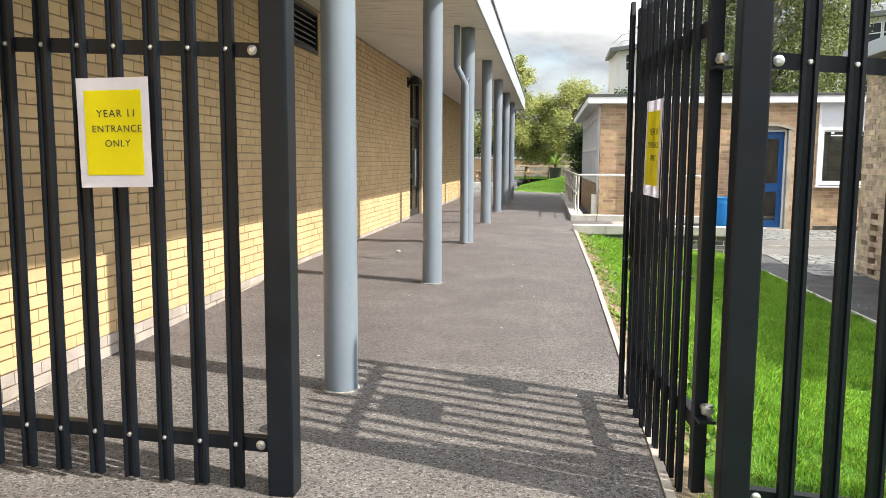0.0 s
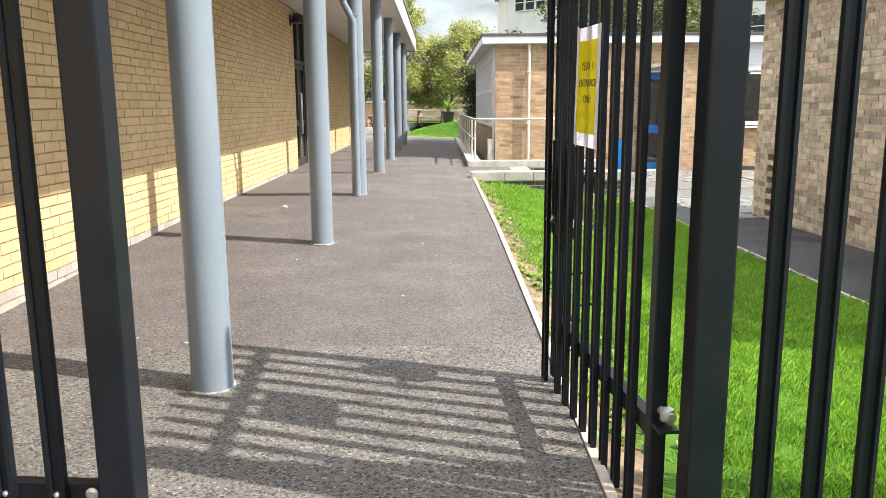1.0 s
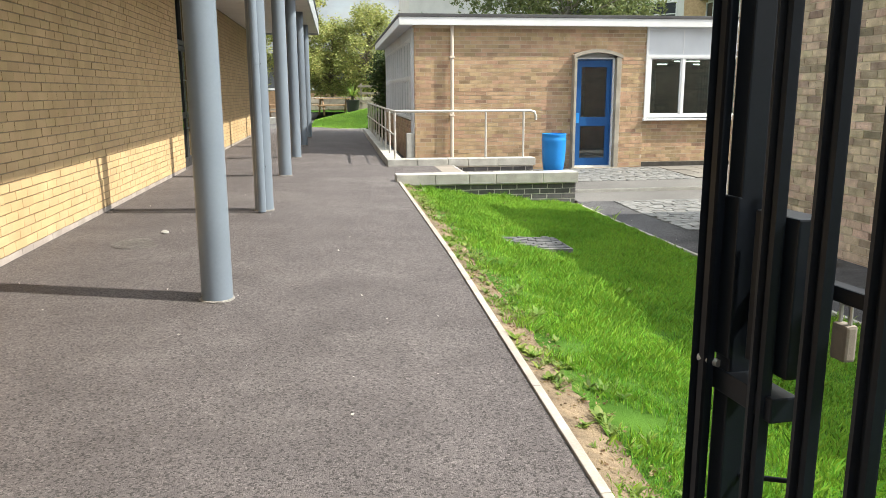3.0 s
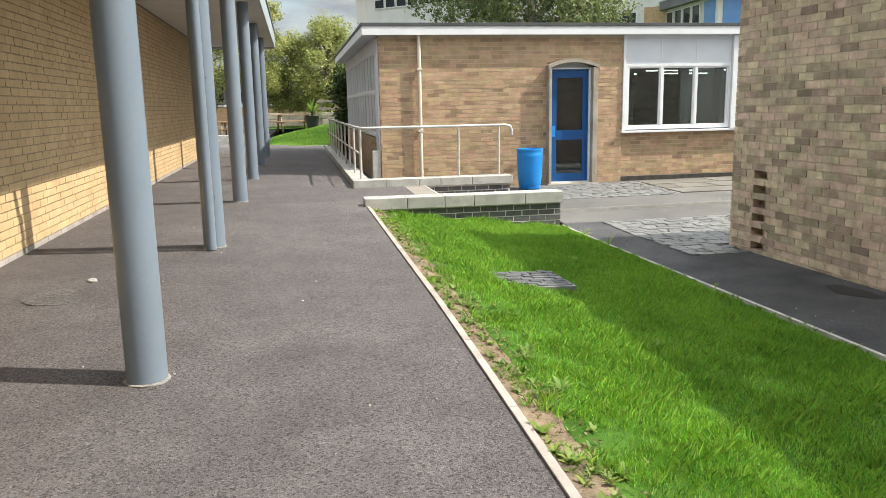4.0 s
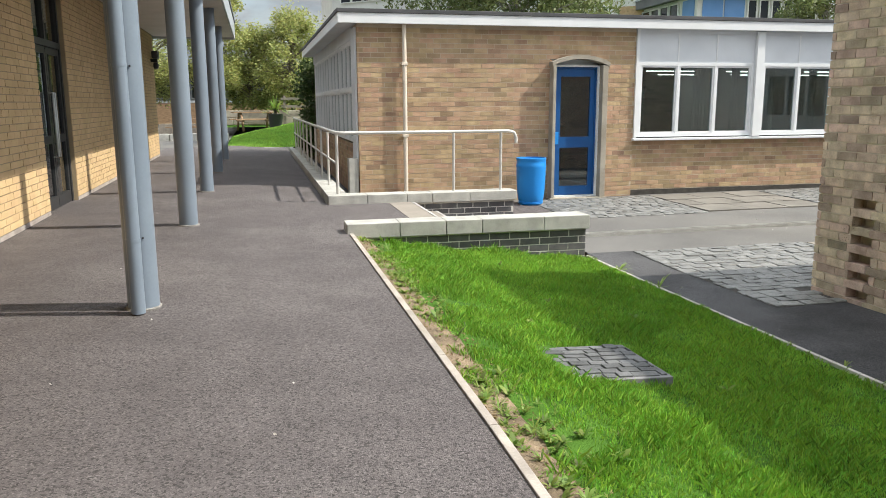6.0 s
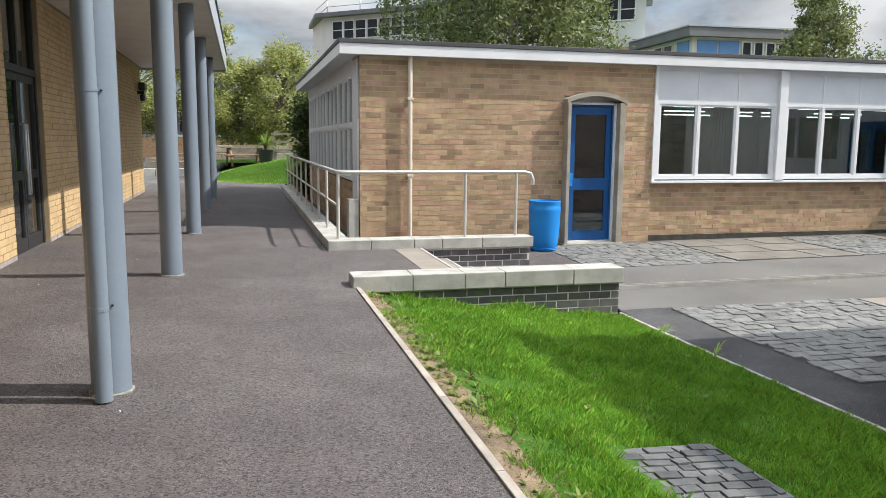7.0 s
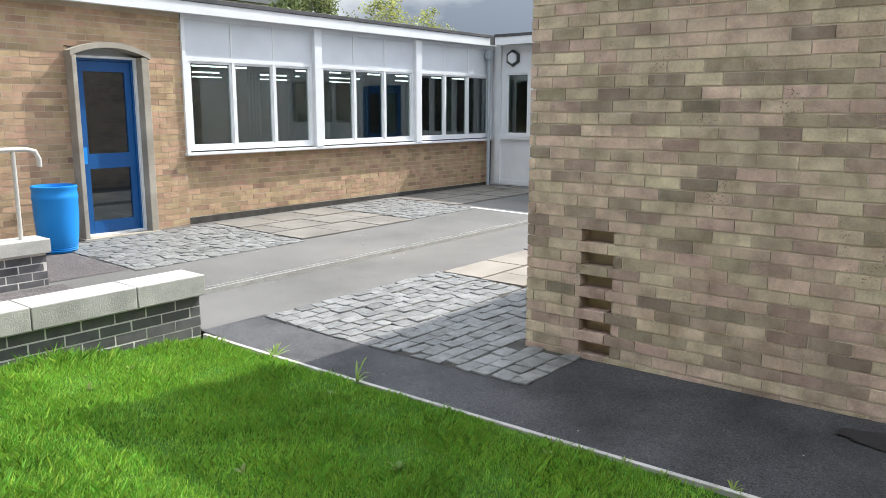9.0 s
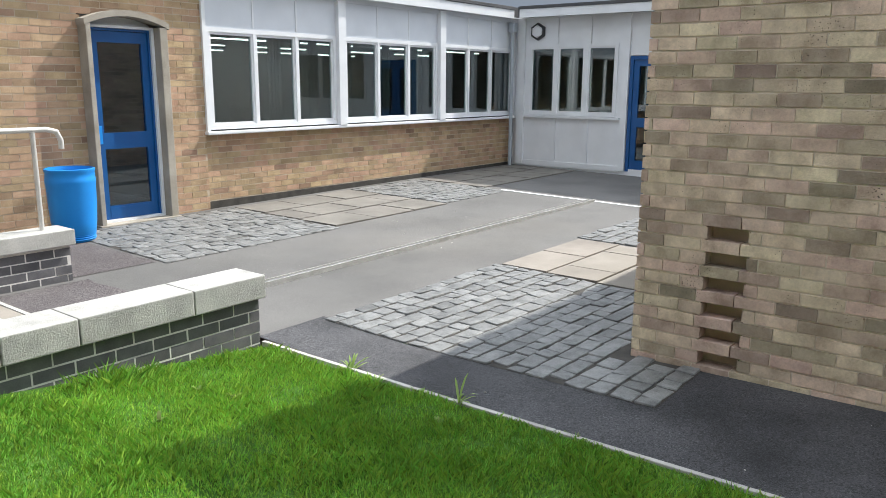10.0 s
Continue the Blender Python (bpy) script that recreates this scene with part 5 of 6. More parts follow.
def notice(m, label):
    """An A3 paper notice, curled a little, with its three lines of print."""
    s = thing("paper_notice", label, "sign", "entrance notices", m)
    for nm, w, h, d, mt in (("sheet", 0.297, 0.42, 0.0, "paper"), ("yellow_field", 0.235, 0.325, -0.0015, "yellow_ink")):
        bm = bmesh.new()
        nx, ny = 16, 6
        vs = [[bm.verts.new((w * (i / nx - 0.5), d + 0.002 * math.cos(w * (i / nx - 0.5) * 26) + 0.0015 * math.sin(9 * h * (j / ny - 0.5)), h * (j / ny - 0.5))) for i in range(nx + 1)] for j in range(ny + 1)]
        for j in range(ny):
            for i in range(nx):
                bm.faces.new((vs[j][i], vs[j][i + 1], vs[j + 1][i + 1], vs[j + 1][i])).smooth = True
        bmesh.ops.solidify(bm, geom=bm.faces[:], thickness=0.0006)
        part(nm, bm, M[mt], s)
    for txt, z, size in (("YEAR 11", 0.075, 0.041), ("ENTRANCE", 0.018, 0.037), ("ONLY", -0.038, 0.037)):
        cu = bpy.data.curves.new("print", "FONT")
        cu.body, cu.size, cu.align_x, cu.extrude = txt, size, "CENTER", 0.0002
        cu.space_character = 1.12
        cu.materials.append(M["black_ink"])
        to = new("print", cu)
        to.parent = s
        to.matrix_local = pose(0.012, -0.016, z - 0.015, 90, 0, 0)
        dg = bpy.context.evaluated_depsgraph_get()
        me = bpy.data.meshes.new_from_object(to.evaluated_get(dg))
        for v in me.vertices:
            xx, zz = v.co.x + 0.012, v.co.y + z - 0.015
            v.co = (xx, -0.0027 + 0.002 * math.cos(xx * 26) + 0.0015 * math.sin(9 * zz) - v.co.z, zz)
        lb = bmesh.new()
        lb.from_mesh(me)
        todo = set(lb.verts)
        while todo:
            seed_v = todo.pop()
            isl, stack = {seed_v}, [seed_v]
            while stack:
                for e in stack.pop().link_edges:
                    for w in e.verts:
                        if w not in isl:
                            isl.add(w)
                            stack.append(w)
            todo -= isl
            one = bmesh.new()
            mp = {w: one.verts.new(w.co) for w in isl}
            for f in lb.faces:
                if f.verts[0] in isl:
                    one.faces.new([mp[w] for w in f.verts])
            part("letter", one, M["black_ink"], s)
        lb.free()
        bpy.data.objects.remove(to)
    return s


notice(pose(-1.50, GY - 0.03, 1.387, 0, -1, 0), "white and yellow paper notice taped to the palisade fence")
notice(gate.matrix_world @ pose(0.60, 0.078, 1.375, 0, 0, 180) @ pose(0, 0, 0, 0, 1, 0), "white and yellow paper notice taped to the open gate")

# ---- plants ----
def tree(label, x, y, z, h, spread, leaf, bark, seed, n=9000, size=0.13, clear=0.25, droop=0.0, trunk=0.16, clumps=46, category="tree"):
    r = random.Random(seed)
    t = thing("tree", label, category, m=pose(x, y, z))
    bm = bmesh.new()
    top = Vector((r.uniform(-0.3, 0.3), r.uniform(-0.3, 0.3), h * 0.9))
    mid = Vector((r.uniform(-0.2, 0.2), r.uniform(-0.2, 0.2), h * 0.45))
    bm_tube(bm, [(0, 0, -0.3), mid * 0.5, mid, (mid + top) / 2, top], [trunk, trunk * 0.85, trunk * 0.62, trunk * 0.36, 0.02], 9)
    cl, strands = [], []
    for i in range(clumps):
        k = clear + (1 - clear) * ((i + 0.5) / clumps)
        ang = i * 2.399 + r.uniform(-0.4, 0.4)
        prof = math.sin(math.pi * min(1, 0.16 + 0.80 * (k - clear) / (1 - clear))) ** 0.7
        rad = spread * prof * r.uniform(0.45, 1.0)
        base = mid * (k / 0.45) if k < 0.45 else mid + (top - mid) * min(1, (k - 0.45) / 0.45)
        tip = Vector((base.x + math.cos(ang) * rad, base.y + math.sin(ang) * rad, h * k + r.uniform(-0.3, 0.3)))
        b0 = base * 0.8
        bm_tube(bm, [b0, (b0 + tip) / 2 + Vector((0, 0, 0.2)), tip], [trunk * 0.30, trunk * 0.16, 0.012], 5)
        cr = spread * r.uniform(0.13, 0.30)
        cl.append((tip.x, tip.y, tip.z, cr))
        cl.append((tip.x * 0.62 + base.x * 0.38, tip.y * 0.62 + base.y * 0.38, tip.z * 0.9 + 0.1 * h * k, cr * 0.9))
    part("trunk", bm, M[bark], t)
    if droop > 0.3:
        # hanging twigs below the outer shoots
        for cx, cy, cz, cr in cl[::1]:
            for k in range(5):
                a, q = r.random() * math.tau, cr * r.random() ** 0.5
                length = r.uniform(0.6, 2.2) * droop
                for m in range(4):
                    strands.append((cx + math.cos(a) * q, cy + math.sin(a) * q, cz - length * (m + 0.5) / 4, 0.11 + 0.05 * (3 - m)))
    v, f = leaf_cloud(cl, n, size, seed, min(droop, 0.5))
    if strands:
        v2, f2 = leaf_cloud(strands, int(n * 0.9), size, seed + 1, 0.9)
        f += [[i + len(v) for i in q] for q in f2]
        v += v2
    raw("crown", v, f, M[leaf], t)
    return t


tree("tall drooping birch with dense grey-green leaves behind the classroom", 8.5, 31.5, 0, 11.5, 4.4, "leaf_birch", "birch_bark", 71, 36000, 0.075, 0.22, 0.9, 0.24, 80)
tree("slender birch with airy grey-green crown", 26.5, 39.0, 0, 8.5, 2.5, "leaf_birch", "birch_bark", 72, 9000, 0.09, 0.3, 0.5, 0.15, 36)
tree("pale green young tree with upright twigs", 34.0, 41.0, 0, 7.6, 2.2, "leaf_light", "bark", 73, 3800, 0.10, 0.25, 0.1, 0.12, 40)
tree("pale green young tree with upright twigs", 38.6, 42.0, 0, 7.4, 2.2, "leaf_light", "bark", 70, 3600, 0.10, 0.25, 0.1, 0.12, 40)
tree("slim leafy tree with a tall pale crown", -1.75, 43.0, 0.1, 6.6, 1.45, "leaf_light", "bark", 74, 14250, 0.065, 0.30, 0.1, 0.12)
tree("leafy multi-stemmed tree beyond the lawn", 1.6, 44.0, 0.4, 5.0, 2.2, "leaf_light", "bark", 75, 19500, 0.065, 0.22, 0.1, 0.12, 60)
tree("low leafy tree beside the benches", -0.3, 45.0, 0.2, 4.6, 1.6, "leaf_light", "bark", 69, 13500, 0.065, 0.24, 0.1, 0.10)
tree("leafy tree beyond the paved yard", -4.8, 44.0, 0.08, 6.0, 2.4, "leaf_light", "bark", 76, 18000, 0.065, 0.32, 0.1, 0.18)
tree("dark leafy tree behind the classroom block", 4.2, 47.0, 0.5, 4.6, 2.2, "leaf_dark", "bark", 77, 8000, 0.10, 0.2, 0.1, 0.15)
tree("dark leafy tree beyond the paved yard", -8.0, 47.0, 0.08, 5.5, 3.0, "leaf_dark", "bark", 78, 9000, 0.14, 0.2, 0.1, 0.18)
ivy = thing("ivy_bush", "dark ivy growing at the end of the classroom block", "bush", m=pose(1.28, 27.9, -0.1))
part("stem", tube([(0, 0, 0), (0.1, 0, 1.2), (0, 0.1, 2.4)], [0.05, 0.04, 0.02], 7), M["bark"], ivy)
v, f = leaf_cloud([(0, 0, 0.5, 0.40), (0.1, 0.1, 1.2, 0.42), (-0.05, 0, 1.9, 0.45), (0.1, 0, 2.4, 0.40)], 5000, 0.05, 79)
raw("foliage", v, f, M["ivy"], ivy)

# grass blades on the lawn, sparser beside the bare strip
r = np.random.default_rng(81)
n = 300000
gx = KERB_X + 0.05 + (KERB2_X - KERB_X - 0.08) * r.random(n)
gy = 3.0 + 10.9 * r.random(n) ** 0.95
tuft = np.sin(gx * 7.3 + 2 * np.sin(gy * 3.1)) * np.sin(gy * 5.7 + gx * 2.0) + 0.5 * np.sin(gx * 23.1 + 3 * np.sin(gy * 6.1)) * np.sin(gy * 19.7 + 2 * np.sin(gx * 9.0))
edge = (gx - KERB_X - 0.05) / 0.46 + 0.5 * np.sin(gy * 4.3) * np.sin(gy * 1.7 + 1) + 0.22 * np.sin(gy * 13.1)
keepb = (edge + 0.6 * (r.random(n) - 0.5) > 0.62) & ~((abs(gx - 1.62) < 0.31) & (abs(gy - 10.15) < 0.31)) & (gy < 13.92) & (r.random(n) < 0.92 + 0.25 * tuft)
gx, gy, tuft = gx[keepb], gy[keepb], tuft[keepb]
n = len(gx)
gz = np.array([z_lawn(a, b) for a, b in zip(gx, gy)])
hh = (0.018 + 0.034 * r.random(n) ** 1.6) * np.clip(1 + 0.48 * tuft, 0.35, 1.9) * np.where(gx > KERB2_X - 0.10, 0.8, 1.0) * np.where(gy > 13.77, 1.5, 1.0)
ang = r.random(n) * 5.0 + 4 * np.sin(gx * 9.7 + 1.3 * np.sin(gy * 7.9)) * np.sin(gy * 11.1)
lean = hh * (0.1 + 0.95 * r.random(n))
wv = 0.0013 + 0.0019 * r.random(n)
ca, sa = np.cos(ang), np.sin(ang)
b0 = np.stack((gx - sa * wv, gy + ca * wv, gz - 0.005), 1)
b1 = np.stack((gx + sa * wv, gy - ca * wv, gz - 0.005), 1)
m1 = np.stack((gx + ca * lean * 0.4 + sa * wv * 0.8, gy + sa * lean * 0.4 - ca * wv * 0.8, gz + hh * 0.6), 1)
m0 = np.stack((gx + ca * lean * 0.4 - sa * wv * 0.8, gy + sa * lean * 0.4 + ca * wv * 0.8, gz + hh * 0.6), 1)
tp = np.stack((gx + ca * lean, gy + sa * lean, gz + hh), 1)
vv = np.stack((b0, b1, m1, tp, m0), 1).reshape(-1, 3)
ff = np.arange(5 * n).reshape(-1, 5)
grass = raw("grass", vv.tolist(), ff.tolist(), M["blade"], None, "stuff")
tagged(grass, "short bright green grass blades on the lawn", "grass")


def weed_leaves(x, y, z, s, seed, slim=0.09):
    """Leaf strips of one weed, as lists of quads."""
    rr = random.Random(seed)
    out = []
    for i in range(rr.randint(8, 15)):
        a, L = rr.random() * math.tau, s * rr.uniform(0.5, 1.15)
        up = rr.uniform(0.4, 1.8)
        d, p = Vector((math.cos(a), math.sin(a), 0)), Vector((-math.sin(a), math.cos(a), 0))
        pts = [d * (L * t) + Vector((x, y, z - 0.004 + L * up * (t - 0.5 * t * t))) for t in (0.0, 0.35, 0.7, 1.0)]
        ws = [0.5 * slim * L, 1.1 * slim * L, 0.9 * slim * L, 0.004 * L]
        out.append([(c + p * w, c - p * w) for c, w in zip(pts, ws)])
    return out


def strip_mesh(bm, strips):
    for st in strips:
        q = [[bm.verts.new(a), bm.verts.new(b)] for a, b in st]
        for e, g in zip(q, q[1:]):
            bm.faces.new((e[0], e[1], g[1], g[0])).smooth = True


rr = random.Random(83)
wbm = bmesh.new()
for i in range(900):
    y = rr.uniform(4.0, 13.9)
    if math.sin(y * 2.9) * math.sin(y * 1.3 + 0.6) < -0.25 and rr.random() < 0.7:
        continue
    x = KERB_X + 0.07 + abs(rr.gauss(0.09, 0.14))
    strip_mesh(wbm, weed_leaves(x, y, z_lawn(x, y) + 0.012, rr.uniform(0.015, 0.060) * rr.uniform(0.6, 1.1), 2000 + i, rr.choice((0.05, 0.08, 0.14, 0.2))))
for i in range(60):
    y = rr.uniform(6, 14.0)
    x = KERB2_X + rr.uniform(-0.05, 0.01)
    strip_mesh(wbm, weed_leaves(x, y, z_side(y) + 0.005, rr.uniform(0.02, 0.05), 700 + i))
for i in range(14):
    x, y = rr.uniform(1.3, 3.1), rr.uniform(6, 13.5)
    strip_mesh(wbm, weed_leaves(x, y, z_lawn(x, y) + 0.02, rr.uniform(0.03, 0.05), 800 + i, 0.2))
r = np.random.default_rng(86)
ly = 4.0 + 9.9 * r.random(900)
lx = KERB_X + 0.06 + 0.26 * r.random(900)
lz = np.array([z_lawn(a, b) + 0.016 for a, b in zip(lx, ly)])
v, f = leaf_cloud(np.stack((lx, ly, lz, np.full(900, 0.012)), 1), 2600, 0.009, 87, 0.0, 0.15)
tagged(raw("dry_litter", v, f, M["litter"], None, "stuff"), "dry tan leaf litter on the bare earth strip", "litter")
sm = finish("small_weeds", wbm, M["weed"], False)
tagged(sm, "small green weeds in the bare earth along the edging", "weeds", "", "stuff")
for i, (x, y, s, sl) in enumerate(((0.86, 7.35, 0.07, 0.07), (1.0, 7.6, 0.075, 0.1), (0.87, 6.0, 0.06, 0.07), (1.0, 6.4, 0.065, 0.12), (0.95, 13.4, 0.08, 0.08), (0.84, 8.55, 0.06, 0.12), (3.27, 13.2, 0.12, 0.05), (3.26, 12.4, 0.14, 0.04))):
    t = thing("weed", "leafy green weed rooted beside the edging", "plant", "large weeds", pose(x, y, z_lawn(x, y) + 0.012))
    for st in weed_leaves(0, 0, 0, s, 400 + i, sl):
        b = bmesh.new()
        strip_mesh(b, [st])
        o = finish("leaf", b, M["weed"], False)
        o.parent = t

# ---- beyond the path ----
def z_bank(x, y):
    rise = 0.06 + 0.04 * min(x, 1.4) if x > -0.32 else 0.0472 * max(0.0, x + 1.2) / 0.88
    return 0.09 + rise * max(0.0, min(y, 35.0) - 30.2)


solid("far_lawn", sheet(steps_between(-1.2, 14, 76), steps_between(30.2, 40, 49), z_bank), M["turf"], "sunlit green grass bank beyond the path", "lawn")
r = np.random.default_rng(84)
n = 40000
gx, gy = -1.1 + 4 * r.random(n), 30.2 + 8 * r.random(n)
gz = np.array([z_bank(a, b) for a, b in zip(gx, gy)])
ang = r.random(n) * math.tau
vv = np.stack((np.stack((gx - 0.008 * np.sin(ang), gy + 0.008 * np.cos(ang), gz), 1), np.stack((gx + 0.008 * np.sin(ang), gy - 0.008 * np.cos(ang), gz), 1), np.stack((gx + 0.02 * np.cos(ang), gy + 0.02 * np.sin(ang), gz + 0.06), 1)), 1).reshape(-1, 3)
tagged(raw("grass", vv.tolist(), np.arange(3 * n).reshape(-1, 3).tolist(), M["blade"], None, "stuff"), "short bright green grass on the far bank", "grass")
solid("far_paving", sheet(steps_between(-30, -1.2, 10), steps_between(27.3, 60, 10), lambda x, y: 0.08), M["tarmac_yard"], "pale paved yard beyond the yellow building", "pavement")
solid("far_ground", sheet(steps_between(-1.5, 60, 6), steps_between(40, 90, 6), lambda x, y: 0.45), M["turf"], "grass far behind the buildings", "lawn")
solid("far_kerb", box(-1.3, 1.3, 30.05, 30.2, -0.2, 0.12), M["concrete"], "pale kerb at the foot of the grass bank", "kerb")


def bench(x, y, z, rz):
    t = thing("picnic_bench", "brown timber picnic bench on the yard", "bench", "picnic benches", pose(x, y, z, 0, 0, rz))
    part("tabletop", box(-0.9, 0.9, -0.36, 0.36, 0.72, 0.76, 0.008), M["timber"], t)
    for s in (-1, 1):
        part("seat", box(-0.9, 0.9, s * 0.72 - 0.13, s * 0.72 + 0.13, 0.43, 0.47, 0.008), M["timber"], t)
        for k in (-0.6, 0.6):
            part("leg", tube([(k, s * 0.62, 0), (k, s * 0.22, 0.73)], 0.045, 6), M["timber"], t)
    for k in (-0.6, 0.6):
        part("cross_rail", box(k - 0.02, k + 0.02, -0.8, 0.8, 0.37, 0.43), M["timber"], t)


bench(-0.25, 39.3, 0.33, 12)
bench(-2.6, 38.5, 0.08, -8)
bench(-5.4, 39.5, 0.08, 20)
lw = thing("garden_wall", "low weathered stone wall behind the bench", "wall", kind="structure")
rw = random.Random(5)
for k in range(2):
    x = -2.4 + 0.2 * k
    while x < 2.0:
        w = rw.uniform(0.4, 0.7)
        part("wall_stone", box(x, x + w - 0.015, 41.9, 42.25, 0.5 + 0.32 * k, 0.5 + 0.32 * (k + 1) - 0.015, 0.02), M["stone"], lw)
        x += w
st2 = thing("stone_kerb", "long pale stone kerb of a raised bed", "kerb", kind="structure")
for k in range(6):
    part("kerb_stone", box(-7.5 + 1.05 * k, -6.48 + 1.05 * k, 36.2, 36.5, 0.0, 0.34, 0.02), M["concrete"], st2)
for x, w in ((-2.9, 2.6), (0.1, 1.8), (-6.2, 3.0)):
    pl = thing("timber_planter", "low grey timber planter with soil", "planter", "timber planters", pose(x, 41.3, 0.08 if x < -1.5 else 0.62))
    part("planter_box", box(-w / 2, w / 2, -0.35, 0.35, 0, 0.5, 0.01), M["timber_grey"], pl)
    part("soil", box(-w / 2 + 0.05, w / 2 - 0.05, -0.3, 0.3, 0.5, 0.52), M["earth"], pl)
yu = thing("yucca", "spiky yellow-green yucca in a dark pot", "plant", m=pose(0.55, 38.0, 0.46))
part("pot", lathe([(0.22, 0), (0.30, 0.5), (0.31, 0.55), (0.26, 0.55)], 20), M["dark_frame"], yu)
yb = bmesh.new()
rr = random.Random(9)
for i in range(60):
    a, e, L = rr.random() * math.tau, rr.uniform(0.1, 1.4), rr.uniform(0.6, 0.95)
    d, p = Vector((math.cos(a) * math.cos(e), math.sin(a) * math.cos(e), math.sin(e))), Vector((-math.sin(a), math.cos(a), 0))
    q = [(yb.verts.new(Vector((0, 0, 0.7)) + d * t * L - Vector((0, 0, 0.25 * t * t)) + p * w), yb.verts.new(Vector((0, 0, 0.7)) + d * t * L - Vector((0, 0, 0.25 * t * t)) - p * w)) for t, w in ((0, 0.02), (0.5, 0.03), (1, 0.003))]
    for u, w in zip(q, q[1:]):
        yb.faces.new((u[0], u[1], w[1], w[0]))
part("leaves", yb, M["weed"], yu)
part("trunk", tube([(0, 0, 0.5), (0, 0, 0.75)], 0.06, 8), M["bark"], yu)
rf = thing("rail_fence", "dark timber post and rail fence", "fence")
for i in range(5):
    part("post", box(0.95 + 1.1 * i, 1.05 + 1.1 * i, 40.2, 40.3, 0.3, 1.75), M["timber_grey"], rf)
for z in (0.95, 1.3, 1.62):
    part("rail", box(0.85, 5.6, 40.15, 40.19, z - 0.05, z + 0.05), M["timber_grey"], rf)


def windows_row(parent, u0, u1, v0, v1, n, place, frame_mat="white_paint", gap=0.12, bars=1):
    w = (u1 - u0) / n
    for i in range(n):
        a, b = u0 + i * w + gap / 2, u0 + (i + 1) * w - gap / 2
        wi = part("window", slab_cells(bmesh.new(), a, b, v0, v1, [(a + 0.07, b - 0.07, v0 + 0.07, (v0 + v1) / 2 - 0.03), (a + 0.07, b - 0.07, (v0 + v1) / 2 + 0.03, v1 - 0.07)] if bars else [(a + 0.07, b - 0.07, v0 + 0.07, v1 - 0.07)], lambda p, q, c, d: place(p, q, c, d, -0.06, 0.02)), M[frame_mat], parent)
        part("pane", box(*place(a + 0.05, b - 0.05, v0 + 0.05, v1 - 0.05, 0.0, 0.012)), M["far_glass"], wi)


M["far_glass"] = plain("far_glass", (0.02, 0.024, 0.028), 0.08, 0.0, 0.0, 0.6)
fb = thing("school_building", "long low dark building with windows beyond the trees", "building", m=pose(0, 53, 0))
part("wall", box(-30, 14, 0, 6, -0.5, 3.4), M["clad_grey"], fb)
part("band", box(-30, 14, -0.04, -0.002, 1.50, 1.62), M["white_board"], fb)
part("lower_cladding", box(-30, 14, -0.03, -0.002, 0.3, 1.46), M["timber"], fb)
part("roof", box(-30.4, 14.4, -0.5, 6.4, 3.4, 3.7), M["roof_felt"], fb)
windows_row(fb, -26, 12, 1.7, 3.1, 19, lambda a, b, c, d, n0, n1: (a, b, -0.03 + n0, -0.03 + n1, c, d), "clad_grey", 0.5)

# white tower block with roof rails
a0, b0 = Vector((6.0, 69.0, 0)), Vector((24.2, 52.0, 0))
L = (b0 - a0).length
tw = thing("tower_building", "white four-storey school building with a railed flat roof", "building", m=pose(a0.x, a0.y, 0, 0, 0, math.degrees(math.atan2(b0.y - a0.y, b0.x - a0.x))))
def prism(pts, z0, z1):
    bm = bmesh.new()
    lo, hi = ([bm.verts.new((x, y, z)) for x, y in pts] for z in (z0, z1))
    bm.faces.new(lo[::-1])
    bm.faces.new(hi)
    for i in range(len(pts)):
        j = (i + 1) % len(pts)
        bm.faces.new((lo[i], lo[j], hi[j], hi[i]))
    return bm


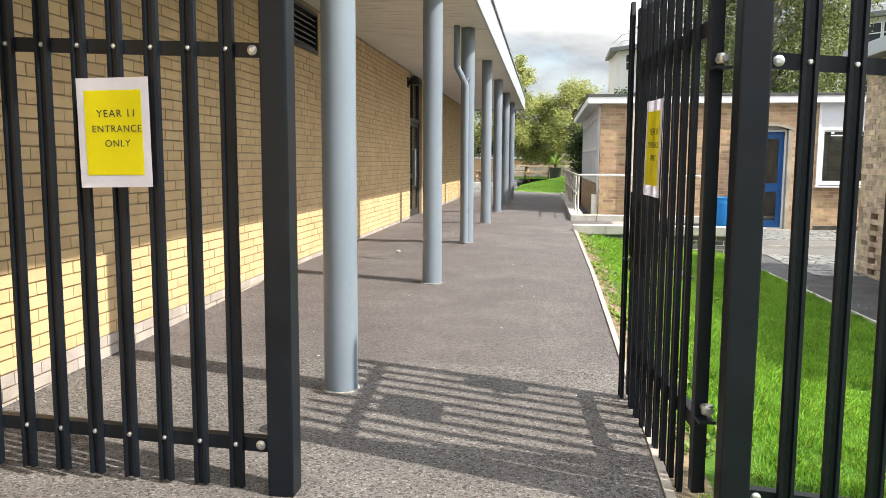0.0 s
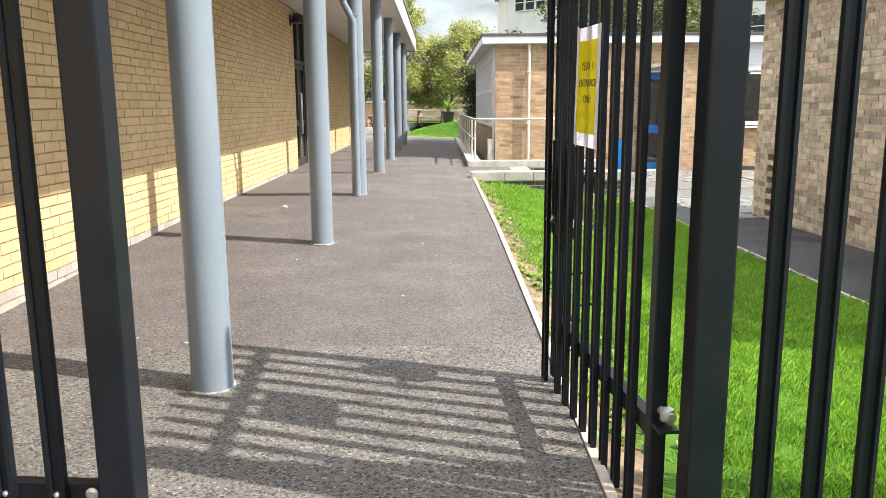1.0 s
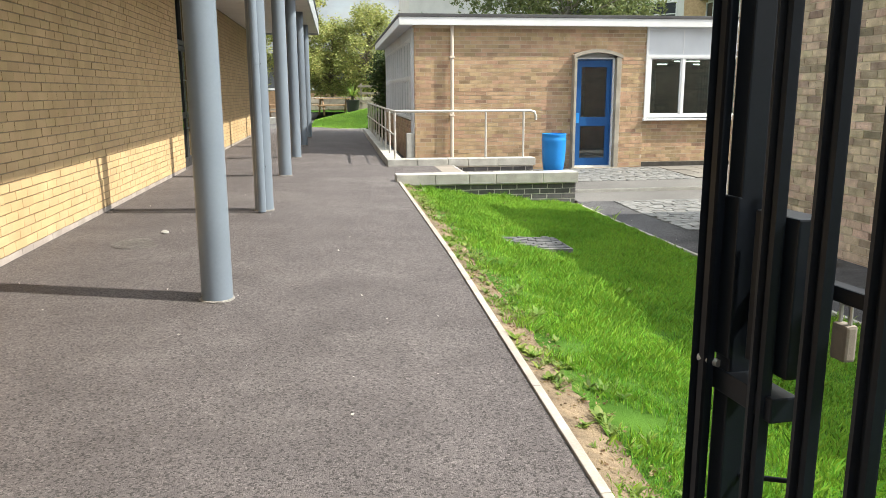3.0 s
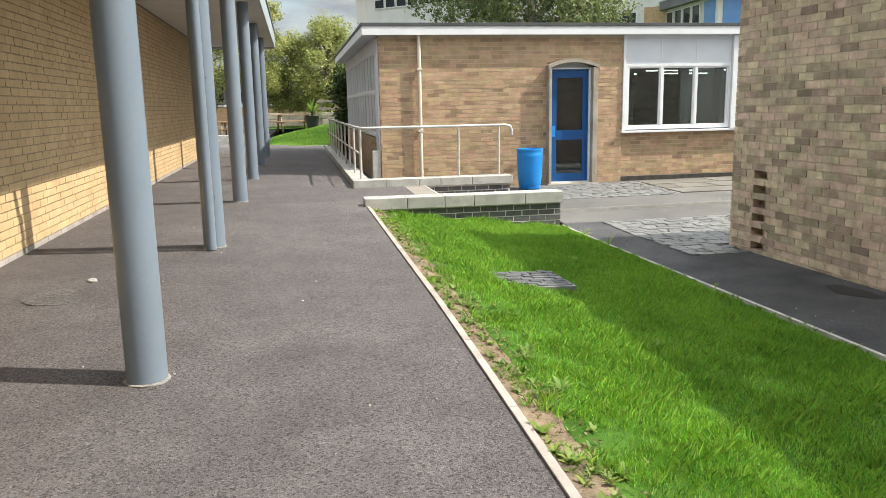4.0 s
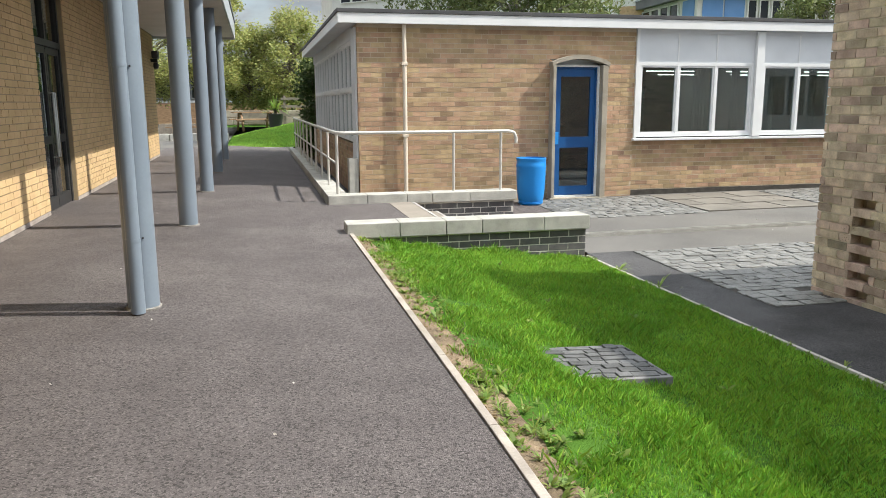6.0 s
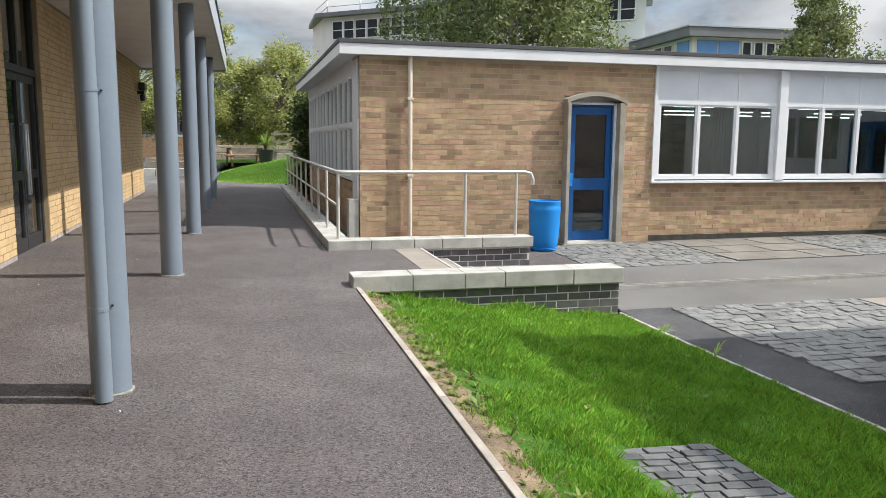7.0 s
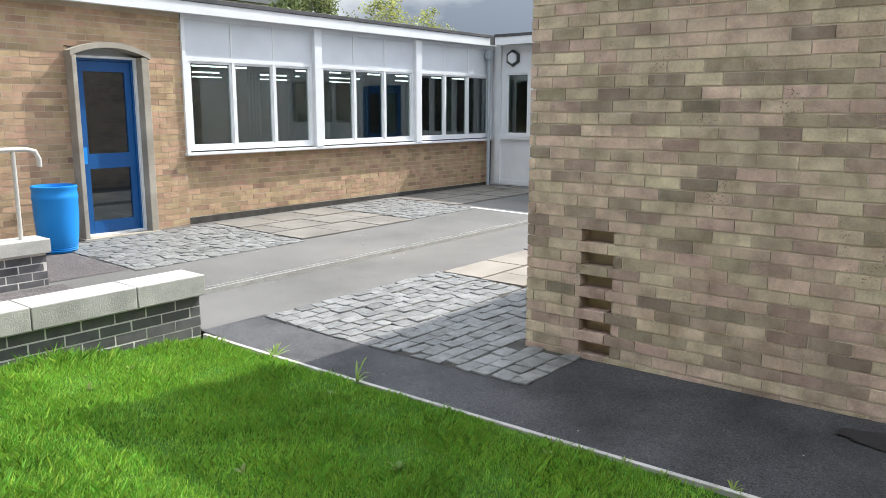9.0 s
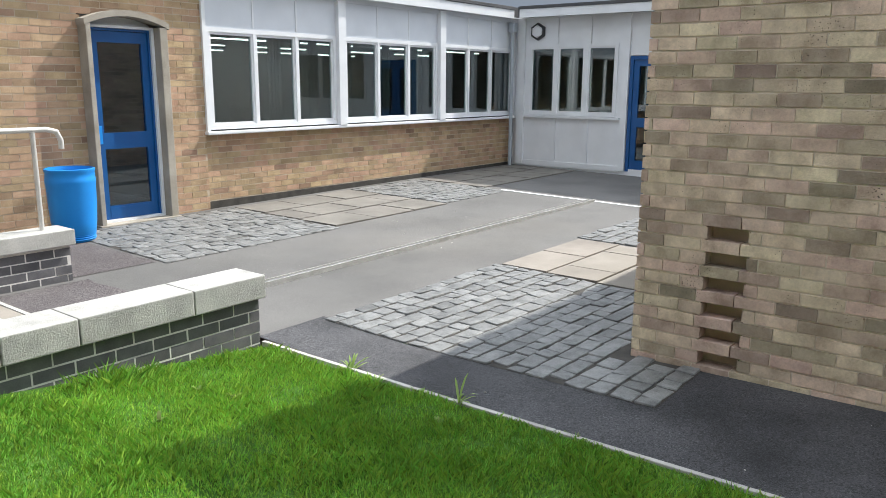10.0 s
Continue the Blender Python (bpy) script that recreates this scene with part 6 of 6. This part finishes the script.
part("wall", prism([(0, 0), (L, 0), (L - 1.4, 5), (-4.2, 4.0)], -0.5, 10.7), M["render_white"], tw)
part("roof", prism([(-0.4, -0.6), (L + 0.6, -0.6), (L - 1.0, 5.5), (-4.8, 4.2)], 10.7, 11.0), M["clad_grey"], tw)
part("brick_end", box(L - 2.0, L + 0.02, -0.03, 0.0, -0.4, 7.4), M["brown_island"], tw)
frontp = lambda a, b, c, d, n0, n1: (a, b, -0.03 + n0, -0.03 + n1, c, d)
windows_row(tw, 0.8, L - 0.6, 9.0, 10.4, 22, frontp, gap=0.05)
windows_row(tw, 1.0, L - 2.4, 5.6, 7.2, 11, frontp)
for z in (11.55, 12.1):
    part("roof_rail", tube([(0.2, 0.2, z), (L - 0.2, 0.2, z)], 0.025, 6), M["galvanised"], tw)
    part("roof_rail", tube([(0.2, 0.2, z), (-3.6, 3.7, z)], 0.035, 6), M["galvanised"], tw)
for i in range(9):
    part("rail_post", tube([(0.2 + (L - 0.4) * i / 8, 0.2, 11.0), (0.2 + (L - 0.4) * i / 8, 0.2, 12.1)], 0.035, 6), M["galvanised"], tw)

# two-storey block with blue panels
c0 = Vector((23.5, 45.5, -0.33))
bp = thing("panelled_building", "two-storey building with grey roof band and blue panels", "building", m=pose(c0.x, c0.y, c0.z, 0, 0, -3))
part("wall", box(0, 8.2, 0, 10, -0.5, 7.45), M["render_white"], bp)
part("roof_band", box(-0.4, 8.6, -0.4, 10.4, 7.45, 7.95), M["clad_grey"], bp)
part("roof_trim", box(-0.45, 8.65, -0.45, 10.45, 7.95, 8.03), M["fascia_grey"], bp)
for i in range(2):
    part("blue_panel", box(0.3 + 1.3 * i, 1.5 + 1.3 * i, -0.05, -0.002, 5.9, 7.3), M["blue_panel"], bp)
windows_row(bp, 2.9, 8.0, 5.9, 7.3, 7, frontp, bars=0)
sidep = lambda a, b, c, d, n0, n1: (-0.03 + n0, -0.03 + n1, a, b, c, d)
windows_row(bp, 2.0, 9.4, 5.9, 7.3, 6, sidep, bars=0)
part("blue_panel", box(-0.05, -0.002, 0.3, 1.6, 5.9, 7.3), M["blue_panel"], bp)

# hedge line and sky edge behind the camera
hd = thing("hedge", "dark clipped hedge across the road", "hedge", m=pose(0, -14, -0.4))
part("stem", box(-20, 20, -0.2, 0.2, 0, 1.2), M["bark"], hd)
v, f = leaf_cloud([(x, 0, 0.9, 0.9) for x in range(-20, 21)], 8000, 0.1, 91)
raw("foliage", v, f, M["leaf_dark"], hd)
